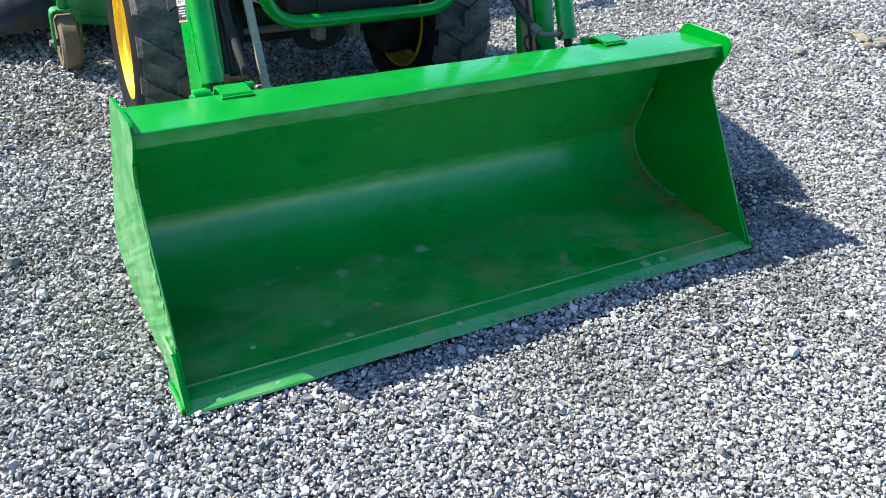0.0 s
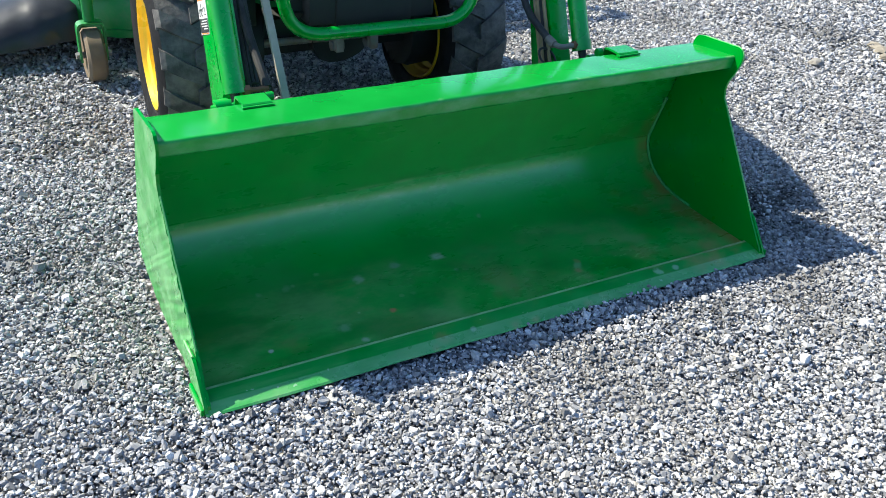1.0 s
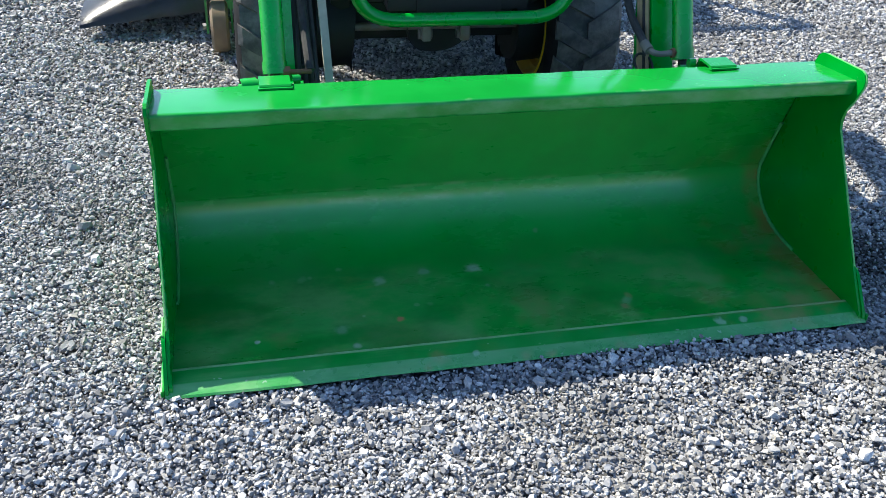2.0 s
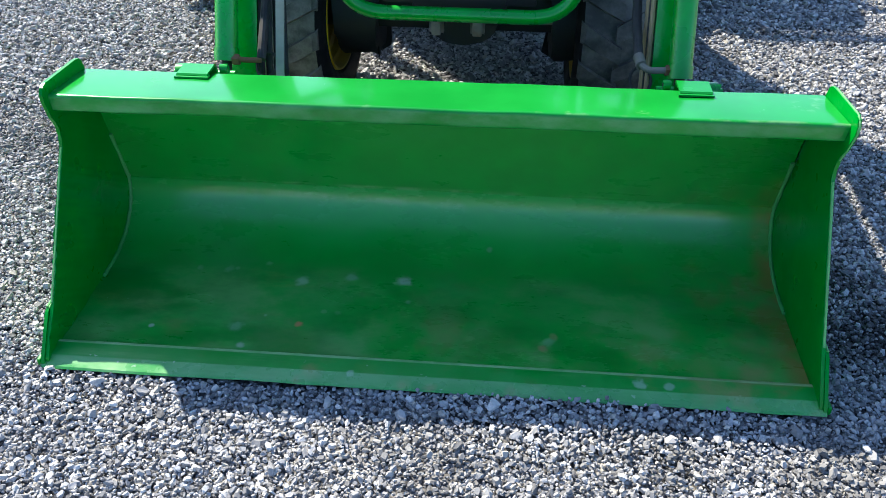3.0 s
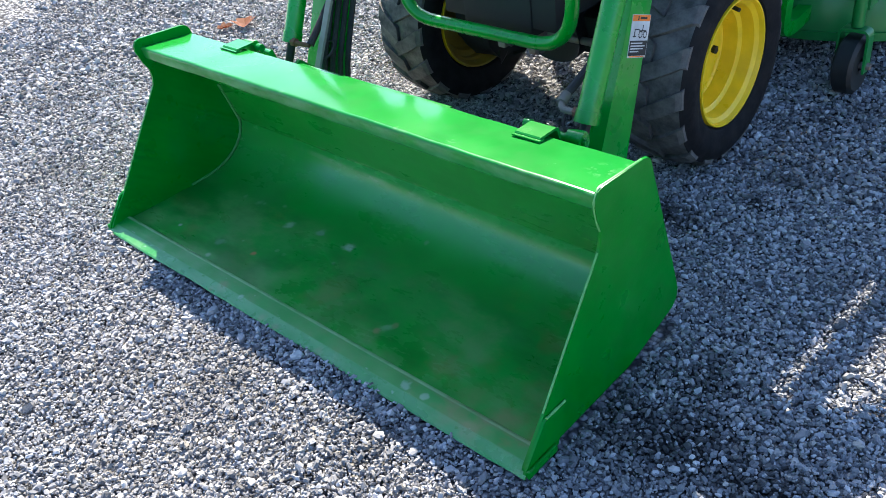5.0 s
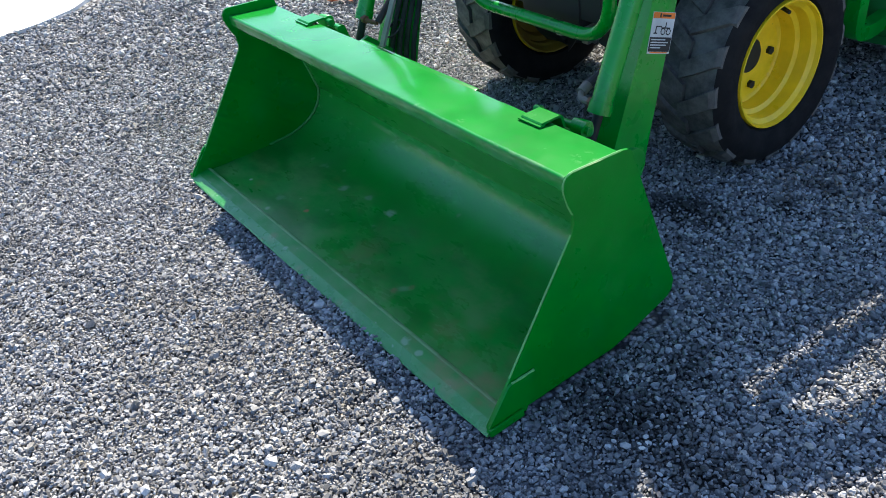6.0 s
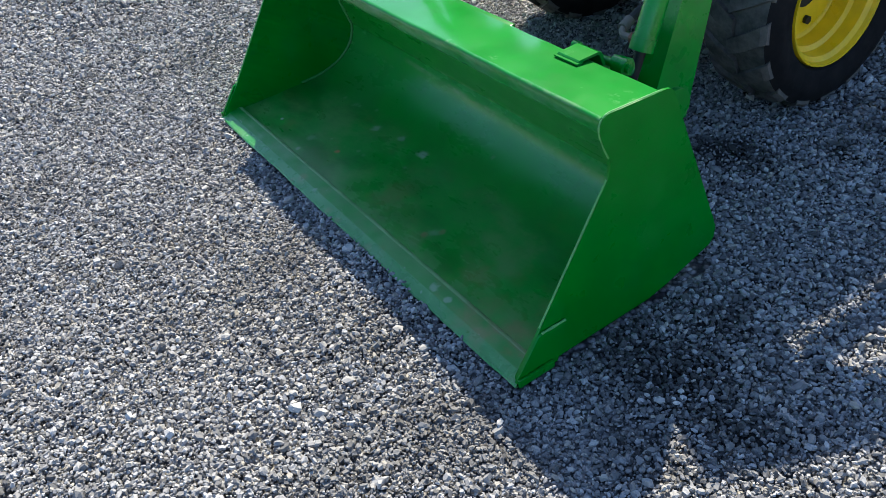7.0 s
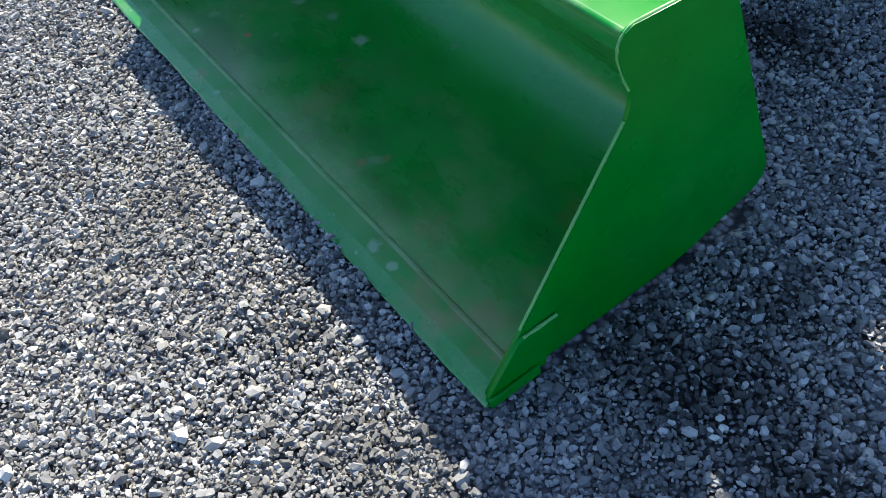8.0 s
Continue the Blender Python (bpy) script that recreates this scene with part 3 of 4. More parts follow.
def bucket():
    b = thing("loader_bucket", "green painted steel loader bucket resting on gravel, scuffed and rusty inside", "loader bucket")
    t = 0.007
    pts = [Vector((0, y, z)) for y, z in SHELL_IN]
    outer = []
    for i, p in enumerate(pts):
        d = (pts[min(i + 1, len(pts) - 1)] - pts[max(i - 1, 0)]).normalized()
        outer.append((p.y + d.z * t, p.z - d.y * t))
    cols = 24
    bm, grid = bmesh.new(), []
    for k in range(cols + 1):
        x = -0.829 + 1.647 * k / cols
        row = []
        for y, z in SHELL_IN + outer[::-1]:
            w = 0.0022 * noise.noise(Vector((x * 3.1, y * 5, z * 5))) * math.sin(math.pi * k / cols)
            row.append(bm.verts.new((x, y + w, z + (w if z > 0.03 else abs(w)))))
        grid.append(row)
    m = len(grid[0])
    for a, c in zip(grid, grid[1:]):
        for i in range(m):
            bm.faces.new((a[i], a[(i + 1) % m], c[(i + 1) % m], c[i]))
    bm.faces.new(grid[0])
    bm.faces.new(grid[-1][::-1])
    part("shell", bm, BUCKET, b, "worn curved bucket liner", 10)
    for side in (-1, 1):
        out = LEFT if side < 0 else RIGHT
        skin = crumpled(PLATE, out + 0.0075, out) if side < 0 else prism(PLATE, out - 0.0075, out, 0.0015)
        plate = part("side_plate", skin, SIDE, b, "pale dusty buckled end plate" if side < 0 else "")
        part("side_cutter", prism([(0.006, 0.004), (0.013, 0.022), (0.076, 0.098), (0.090, 0.106), (0.150, 0.104), (0.135, 0.050), (0.120, 0.004)], out + side * 0.0005, out + side * 0.0080, 0.002), SIDE, plate)
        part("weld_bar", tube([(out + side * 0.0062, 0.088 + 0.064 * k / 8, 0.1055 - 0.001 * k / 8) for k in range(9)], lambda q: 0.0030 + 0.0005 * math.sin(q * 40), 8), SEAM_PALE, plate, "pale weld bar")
        part("corner_tab", box(min(out + side * 0.008, out + side * 0.017), max(out + side * 0.008, out + side * 0.017), 0.008, 0.106, 0.001, 0.021, 0.004), SIDE, plate)
        shift = 0.0075 if side < 0 else 0.0
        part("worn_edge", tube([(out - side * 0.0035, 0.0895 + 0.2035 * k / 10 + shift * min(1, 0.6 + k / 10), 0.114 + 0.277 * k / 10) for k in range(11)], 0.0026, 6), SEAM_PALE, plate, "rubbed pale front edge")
        if side > 0:
            rim = rounded([(out - 0.0035, y, z) for y, z in ((0.299, 0.440), (0.285, 0.470), (0.272, 0.508), (0.273, 0.530), (0.284, 0.5425), (0.300, 0.5455), (0.380, 0.539), (0.436, 0.534))], 0.01, 3)
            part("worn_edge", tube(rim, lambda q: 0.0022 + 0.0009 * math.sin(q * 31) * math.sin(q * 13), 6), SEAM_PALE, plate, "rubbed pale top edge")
        seam = [(out - side * (0.0105 - 0.0012 * noise.noise(Vector((y * 60, z * 60, side)))), y - 0.004, z + 0.004) for y, z in SHELL_IN[3:-2] + [(0.520, 0.300)]]
        part("weld_seam", tube(seam, lambda s: 0.0046 + 0.0009 * math.sin(s * 90), 8), SEAM, plate, "dusty weld seam")
    # cutting edge: a flat bar with a chamfered nose
    nose, ring = bmesh.new(), []
    for k in range(cols * 3 + 1):
        x = -0.84 + 1.674 * k / (cols * 3)
        w = 0.0028 * noise.noise(Vector((x * 4.0, 3, 0))) + 0.0015 * noise.noise(Vector((x * 17, 7, 0)))
        ring.append([nose.verts.new((x, y + w * s, z)) for y, z, s in NOSE])
    m = len(NOSE)
    for a, c in zip(ring, ring[1:]):
        for i in range(m):
            nose.faces.new((a[i], a[(i + 1) % m], c[(i + 1) % m], c[i]))
    nose.faces.new(ring[0])
    nose.faces.new(ring[-1][::-1])
    part("cutting_edge", nose, EDGE, b, "worn cutting edge with chipped paint", 9.5)
    # lip: a folded channel along the top
    prof = [Vector((0, *p)) for p in ((0.474, 0.499), (0.298, 0.520), (0.303, 0.479), (0.318, 0.476))]
    fold = rounded(prof, 0.012, 4)
    lip, ring = bmesh.new(), []
    for k in range(cols * 2 + 1):
        x = -0.828 + 1.6455 * k / (cols * 2)
        top, under = [], []
        for i, p in enumerate(fold):
            d = (fold[min(i + 1, len(fold) - 1)] - fold[max(i - 1, 0)]).normalized()
            n = Vector((0, -d.z, d.y))
            w = (0.0022 * noise.noise(Vector((x * 4.5, i * 0.09, 1.3))) + 0.0012 * noise.noise(Vector((x * 15, i * 0.15, 6.1)))) * min(1, 6 * (1 - abs(2 * k / (cols * 2) - 1)))
            q = Vector((x, p.y, p.z + w))
            top.append(lip.verts.new(q))
            under.append(lip.verts.new(q + n * 0.006))
        ring.append(top + under[::-1])
    m = len(ring[0])
    for a, c in zip(ring, ring[1:]):
        for i in range(m):
            lip.faces.new((a[i], a[(i + 1) % m], c[(i + 1) % m], c[i]))
    lip.faces.new(ring[0])
    lip.faces.new(ring[-1][::-1])
    part("top_lip", lip, LIP, b, "smooth folded top lip", 50)
    # stiffener behind the lip and hook brackets
    part("back_stiffener", strip([(-0.80, 0.490, 0.463), (0.795, 0.490, 0.463)], 0.045, 0.008, (0, -0.35, 1)), LIP, b)
    part("latch_bar", join(box(-0.33, 0.25, 0.490, 0.516, 0.470, 0.477, 0.002), box(-0.33, 0.25, 0.511, 0.516, 0.445, 0.4765, 0.001)), LIP, b, "narrow steel angle behind the lip")
    for side in (-1, 1):
        x = -0.560 if side < 0 else 0.545
        up = Matrix.Translation((0, 0.012, 0.0085))
        bm = prism([(0.427, 0.4955), (0.426, 0.501), (0.430, 0.504), (0.484, 0.5030), (0.494, 0.498), (0.503, 0.466), (0.496, 0.464), (0.487, 0.494), (0.481, 0.4970), (0.438, 0.498), (0.440, 0.4945)], x - 0.035, x + 0.035, 0.0015)
        bm.transform(up)
        hook = part("hook_bracket", bm, LIP, b, "", 20)
        bm = prism([(0.419, 0.4965), (0.419, 0.5005), (0.434, 0.4995), (0.434, 0.4950)], x - 0.038, x + 0.038, 0.001)
        bm.transform(up)
        part("hook_wear_pad", bm, LIP, hook)
        part("pin_boss", disc((x - 0.052 * side, 0.508, 0.494), (1, 0, 0), 0.012, 0.016, 16), LIP, hook)
        part("pin_roller", disc((x + 0.054 * side, 0.546, 0.464), (1, 0, 0), 0.021, 0.034, 24, 0.005), PAINT, hook)
        part("pin", tube([(x - 0.07 * side, 0.530, 0.470), (x + 0.08 * side, 0.546, 0.462)], 0.010, 12), PAINT, hook)
        part("hanger_plate", prism([(0.505, 0.495), (0.58, 0.45), (0.64, 0.22), (0.60, 0.12), (0.575, 0.25), (0.53, 0.40)], x - 0.006, x + 0.006, 0.001), PAINT, b)
    # the bucket sits a little lower at its left end, and its right end leans out at the top
    for ob in b.children_recursive:
        for v in ob.data.vertices:
            v.co.z *= 1 - 0.0115 * (RIGHT - v.co.x)
            v.co.x += 0.009 * max(0, min(1, (v.co.z - 0.41) / 0.11)) * max(0, min(1, (v.co.x - 0.66) / 0.15))
    return b


bucket()


# ---- front loader ----
def along(p, q, s):
    return tuple(a + (c - a) * s for a, c in zip(p, q))


ARM_OUT = [(0.680, 0.290), (0.700, 0.235), (0.745, 0.205), (0.790, 0.205), (0.815, 0.300), (0.918, 0.650), (0.970, 0.745), (1.14, 0.855), (1.26, 1.030), (1.47, 1.185), (1.75, 1.255), (2.00, 1.31), (2.02, 1.43), (1.45, 1.285),
           (1.10, 1.135), (0.985, 1.070), (0.925, 1.005), (0.885, 0.88), (0.826, 0.659), (0.688, 0.323)]


def warning_decal(side, parent):
    """A flat warning sticker on the arm's outer face: orange head, white picture, black text block."""
    x = side * 0.5605
    a, c = Vector((x, 0.834, 0.644)), Vector((x, 0.808, 0.545))
    right = Vector((0, 0.0788, -0.029))
    down = c - a
    n = Vector((side, 0, 0))
    bm = bmesh.new()

    def patch(u0, u1, v0, v1, lift, index):
        q = [bm.verts.new(a + right * u + down * v + n * h) for h in (-0.0004, lift) for u, v in ((u0, v0), (u1, v0), (u1, v1), (u0, v1))]
        for f in ((4, 5, 6, 7), (0, 1, 5, 4), (1, 2, 6, 5), (2, 3, 7, 6), (3, 0, 4, 7)):
            bm.faces.new([q[i] for i in f]).material_index = index

    patch(0, 1, 0, 1, 0.0008, 0)
    patch(0.02, 0.98, 0.01, 0.15, 0.0012, 1)
    patch(0.30, 0.36, 0.03, 0.13, 0.0015, 2)
    patch(0.42, 0.80, 0.055, 0.105, 0.0015, 2)
    patch(0.02, 0.98, 0.60, 0.95, 0.0012, 2)
    for v, u in ((0.645, 0.72), (0.71, 0.86), (0.775, 0.80), (0.84, 0.55)):
        patch(0.08, u, v, v + 0.028, 0.0015, 0)
    patch(0.10, 0.90, 0.958, 0.985, 0.0012, 1)
    # line drawing of a small tractor
    patch(0.45, 0.85, 0.36, 0.39, 0.0012, 2)
    patch(0.62, 0.66, 0.24, 0.36, 0.0012, 2)
    patch(0.20, 0.46, 0.33, 0.355, 0.0012, 2)
    patch(0.20, 0.24, 0.33, 0.50, 0.0012, 2)
    patch(0.14, 0.30, 0.49, 0.52, 0.0012, 2)
    for u, v, r in ((0.55, 0.46, 0.09), (0.80, 0.46, 0.09)):
        for k in range(12):
            w = 2 * math.pi * k / 12
            patch(u + r * math.cos(w) - 0.02, u + r * math.cos(w) + 0.02, v + r * 0.8 * math.sin(w) - 0.014, v + r * 0.8 * math.sin(w) + 0.014, 0.0012, 2)
    part("warning_decal", bm, [LABEL_WHITE, LABEL_ORANGE, LABEL_BLACK], parent, "orange, white and black warning sticker")


def loader():
    fl = thing("front_loader", "green tubular front end loader with hydraulic cylinders, lowered to the ground", "front loader")
    for side in (-1, 1):
        s = side
        arm = part("loader_arm", prism(ARM_OUT, s * 0.495, s * 0.560, 0.006), PAINT, fl)
        warning_decal(side, arm)
        part("pivot_boss", disc((s * 0.5275, 0.742, 0.262), (1, 0, 0), 0.045, 0.095, 24), PAINT, arm)
        # tilt cylinder in front of the arm
        low, high = (s * 0.549, 0.605, 0.345), (s * 0.549, 0.935, 1.035)
        barrel = part("tilt_cylinder", tube([along(low, high, 0.15), along(low, high, 0.155), along(low, high, 0.98)], 0.028, 20), PAINT, fl)
        part("gland", tube([along(low, high, 0.14), along(low, high, 0.18)], 0.0305, 20), PAINT, barrel)
        part("cylinder_rod", tube([along(low, high, -0.05), along(low, high, 0.16)], 0.013, 14), BLACK, barrel, "dark oily piston rod")
        part("rod_eye", disc(along(low, high, -0.055), (1, 0, 0), 0.022, 0.045, 18), PAINT, barrel)
        # port fitting: a bent steel elbow from the cylinder to its hose
        if s < 0:
            elbow = rounded([(-0.545, 0.645, 0.452), (-0.500, 0.642, 0.449), (-0.462, 0.652, 0.446)], 0.016, 4)
        else:
            elbow = rounded([(0.545, 0.655, 0.462), (0.474, 0.660, 0.455), (0.455, 0.686, 0.462)], 0.016, 5)
            part("hose_crimp", tube([(0.4590, 0.678, 0.460), (0.4585, 0.680, 0.4605), (0.454, 0.708, 0.470)], 0.0135, 12), FITTING, barrel, "dull crimped hose end")
        part("port_elbow", tube(elbow, 0.0068 if s < 0 else 0.0085, 10), RUSTY if s < 0 else FITTING, barrel, "rusty bent steel fitting" if s < 0 else "dull steel fitting")
        part("port_nut", disc((s * 0.522, 0.642 if s < 0 else 0.656, 0.450 if s < 0 else 0.460), (1, 0, 0), 0.0135, 0.016, 6, 0.001), RUSTY, barrel)
        feed = rounded([(-0.463, 0.655, 0.447), (-0.470, 0.790, 0.565), (-0.474, 0.900, 0.72), (-0.480, 1.02, 0.96), (-0.482, 1.3, 1.08)] if s < 0 else [(0.4545, 0.703, 0.468), (0.455, 0.840, 0.515), (0.462, 0.950, 0.66), (0.478, 1.08, 0.92), (0.482, 1.3, 1.08)], 0.06, 5)
        part("hydraulic_hose", tube(feed, 0.0115, 10), HOSE, fl, "thick black rubber hose")
        # bundled lines down the arm's inner side
        for k in range(4):
            off, lean, back = (0.0085 * k, 0.3, 1.6) if s > 0 else (0.0165 * k, 1.0, 1.0)
            pts = rounded([(s * (0.490 - off * 0.2 * lean), 1.30 + off * back, 1.06), (s * (0.489 - off * 0.4 * lean), 1.00 + off * back, 0.90), (s * (0.488 - off * 0.8 * lean), 0.83 + off * back, 0.62), (s * (0.486 - off * lean), 0.71 + off * 1.1 * back, 0.36), (s * (0.484 - off * lean), 0.69 + off * back, 0.24), (s * 0.50, 0.74 + off * back, 0.17)], 0.05, 4)
            tan = s > 0 and k != 1
            part("hydraulic_line", tube(pts, 0.0062 if s > 0 else 0.0088, 8), HOSE_TAN if tan else HOSE, fl, "tan sleeved hydraulic line" if tan else "black hydraulic line")
        band = [(s * (0.468 + 0.026 * math.cos(a)), 0.715 + 0.030 * math.sin(a), 0.405 + 0.02 * math.sin(a)) for a in [2 * math.pi * k / 16 for k in range(17)]]
        part("hose_tie", tube(band, 0.004, 6), HOSE, fl)
        # lift cylinder, mast and its brace
        lo, hi = (s * 0.525, 1.95, 0.990), (s * 0.535, 1.06, 0.945)
        lift = part("lift_cylinder", tube([along(lo, hi, 0.02), along(lo, hi, 0.80)], 0.036, 18), PAINT, fl)
        part("cylinder_rod", tube([along(lo, hi, 0.60), along(lo, hi, 1.0)], 0.016, 14), CHROME, lift, "chrome piston rod")
        part("mast", prism([(1.80, 0.80), (2.04, 0.78), (2.03, 1.36), (1.97, 1.42), (1.84, 1.34), (1.80, 1.20), (1.79, 1.08), (1.77, 0.985), (1.79, 0.90)], s * 0.44, s * 0.51, 0.006), PAINT, fl)
        part("mast_brace", prism([(1.97, 0.86), (2.60, 0.20), (2.62, 0.28), (2.03, 1.00)], s * 0.455, s * 0.50, 0.006), PAINT, fl)
        # unseen bar, placed to cast the dark band on the ground below
        post = [(s * 0.475, 1.925, 0.82), (s * 0.472, 1.872, 0.21), (s * 0.470, 1.95, 0.19), (s * 0.462, 2.62, 0.24)]
        part("mast_strut", strip(rounded(post, 0.03, 4), 0.045, 0.05, (1, 0, 0)), PAINT, fl, "green brace bar under the mast")
        # unseen plates between mast and strut, front and rear, added to block sun under the tractor
        part("mast_shade_plate", prism([(1.72, 0.40), (1.80, 0.47), (1.93, 0.655), (2.03, 0.785), (1.81, 0.82), (1.74, 0.62)], s * 0.457, s * 0.483, 0.003), PAINT, fl)
        part("mast_shade_plate", prism([(2.035, 0.85), (2.30, 0.62), (2.30, 0.28), (2.035, 0.30)] if s > 0 else [(2.035, 0.86), (2.16, 1.02), (2.58, 1.00), (2.60, 0.28), (2.035, 0.30)], s * 0.457, s * 0.483, 0.003), PAINT, fl)
        # side rail from the mast to the front guard
        part("side_rail", box(s * 0.22, s * 0.28, 1.08, 2.05, 0.57, 0.68, 0.006), BLACK, fl, "dark side rail")
        part("mast_foot", box(s * 0.27, s * 0.47, 1.88, 1.99, 0.80, 0.88, 0.006), PAINT, fl)
        # quick-attach carrier behind the bucket
        part("carrier_plate", prism([(0.585, 0.40), (0.62, 0.41), (0.72, 0.32), (0.76, 0.20), (0.70, 0.12), (0.63, 0.14), (0.60, 0.28)], s * 0.478, s * 0.490, 0.002), PAINT, fl)
    part("carrier_tube", tube([(-0.61, 0.66, 0.22), (0.61, 0.66, 0.22)], 0.035, 18), PAINT, fl)
    # level gauge: a flat grey rod on one side
    part("level_rod", strip([(-0.416, 0.628, 0.385), (-0.424, 0.770, 0.640), (-0.43, 0.93, 0.92)], 0.020, 0.010, (1, 0.1, 0)), ROD, fl, "weathered grey steel level rod")
    # front guard: a bent pipe hoop
    hoop = rounded([(-0.315, 0.97, 1.05), (-0.315, 0.925, 0.472), (0.315, 0.925, 0.472), (0.315, 0.97, 1.05)], 0.125, 9)
    hoop_part = part("front_guard", tube(hoop, 0.0195, 18), PAINT, fl, "bent green pipe guard", 60)
    for z in (0.84, 1.0):
        part("guard_bar", tube([(-0.31, 0.925 + (z - 0.468) * 0.077, z), (0.31, 0.925 + (z - 0.468) * 0.077, z)], 0.012, 12), PAINT, hoop_part)
    for s in (-1, 1):
        part("guard_stay", strip([(s * 0.305, 0.96, 0.86), (s * 0.27, 1.06, 0.84)], 0.06, 0.01, (0, 0.2, 1)), PAINT, hoop_part)
    return fl


loader()


# ---- tractor ----
def tyre_mesh(R, r_rim, w, lug_h):
    """A tyre's carcass and sidewalls about the x axis, centred on the origin."""
    h = w / 2
    body = R - lug_h
    prof = [(-h * 0.72, r_rim - 0.004), (-h * 0.90, r_rim + 0.012), (-h, (r_rim + body) / 2), (-h * 0.97, body - 0.03), (-h * 0.84, body - 0.006), (-h * 0.45, body), (h * 0.45, body), (h * 0.84, body - 0.006),
            (h * 0.97, body - 0.03), (h, (r_rim + body) / 2), (h * 0.90, r_rim + 0.012), (h * 0.72, r_rim - 0.004)]
    mats = [1, 1, 1, 1, 0, 0, 0, 1, 1, 1, 1, 1]
    bm = lathe(prof, 64, mats=mats)
    return bm


def lug_mesh(R, w, side, lug_h, lug_w):
    """One angled tread bar of a tyre, from the middle of the tread to its shoulder."""
    h, body, bm = w / 2, R - lug_h, bmesh.new()
    tops, lows = [], []
    for s, (da, ww) in zip((-0.08, 0.45, 0.78, 0.90), ((0.16, 0.9), (0.05, 1.0), (-0.03, 1.05), (-0.05, 1.1))):
        for e in (-1, 1):
            ang = da + e * lug_w * ww / R / 2
            rr = R - 0.003 * s if s < 0.6 else R - 0.008 if s < 0.85 else R - 0.019
            for lst, rad, wide in ((tops, rr, 1.0), (lows, min(rr, body) - 0.012, 1.25)):
                turn = da + (ang - da) * wide
                lst.append(bm.verts.new((side * s * h, rad * math.cos(turn), rad * math.sin(turn))))
    for i in range(3):
        p, q, u, v = 2 * i, 2 * i + 1, 2 * i + 3, 2 * i + 2
        bm.faces.new((tops[p], tops[q], tops[u], tops[v]))
        bm.faces.new((tops[p], lows[p], lows[v], tops[v]))
        bm.faces.new((tops[q], lows[q], lows[u], tops[u]))
    bm.faces.new((tops[0], tops[1], lows[1], lows[0]))
    bm.faces.new((tops[6], tops[7], lows[7], lows[6]))
    return bevel(bm, 0.004, 2, 35)


def rim_mesh(r, w, outer):
    """A dropped-centre steel wheel about x: outer is the sign of its outward side. The side under the tractor is caked with dust."""
    h = w / 2
    o = outer
    face = [(0.90, r), (0.90, r - 0.005), (0.78, r - 0.009), (0.70, r - 0.022), (0.40, r - 0.026), (0.34, r - 0.040), (-0.05, r - 0.043), (-0.09, r - 0.050), (-0.10, r - 0.060), (-0.10, 0.046)]
    back = [(-0.17, 0.046), (-0.17, r - 0.054), (-0.34, r - 0.046), (-0.40, r - 0.028), (-0.58, r - 0.026), (-0.64, r - 0.018), (-0.76, r - 0.014), (-0.90, r - 0.006), (-0.90, r), (-0.80, r + 0.002), (0.80, r + 0.002)]
    prof = [(o * h * x, q) for x, q in face + back]
    return lathe(prof, 64, mats=[0] * 10 + [1] * 8 + [0] * 3)


def wheel(name, at, R, r, w, side, lugs, lug_w, parent, tyre_label, bolts, steer=0.0):
    hub = part(name, disc((at[0] - side * w * 0.20, at[1], at[2]), (1, 0, 0), 0.049, w * 0.36, 20), BLACK, parent)
    spin = Matrix.Translation(at) @ Matrix.Rotation(0.21 * side, 4, "X")
    t = tyre_mesh(R, r, w, R * 0.042)
    t.transform(spin)
    part("tyre", t, [TYRE, TYRE_SIDE], hub, tyre_label, 30)
    bars = {e: mesh_of("tread_lug", lug_mesh(R, w, e, R * 0.042, lug_w), TYRE, 25) for e in (-1, 1)}
    for k in range(lugs * 2):
        lug = new("tread_lug", bars[1 if k % 2 else -1])
        lug.parent = hub
        lug.matrix_basis = spin @ Matrix.Rotation(math.pi * k / lugs, 4, "X")
    m = rim_mesh(r, w, side)
    m.transform(spin)
    part("rim", m, [YELLOW, YELLOW_DUSTY], hub, "bright yellow dished steel rim", 30)
    face = at[0] - side * w / 2 * 0.08
    for k in range(bolts):
        a = 2 * math.pi * k / bolts - 0.17
        q = (face, at[1] + r * 0.52 * math.cos(a), at[2] + r * 0.52 * math.sin(a))
        part("wheel_bolt", disc(q, (1, 0, 0), r * 0.065, 0.018, 6, 0.001), BLACK, hub, "dark wheel bolt")
    part("valve_stem", tube([(at[0] + side * w * 0.26, at[1] + 0.03, at[2] + r * 0.83), (at[0] + side * w * 0.42, at[1] + 0.02, at[2] + r * 0.80)], 0.006, 8), BLACK, hub)
    turn = Matrix.Translation(at) @ Matrix.Rotation(radians(steer), 4, "Z") @ Matrix.Translation(-Vector(at))
    hub.matrix_basis = turn
    return hub


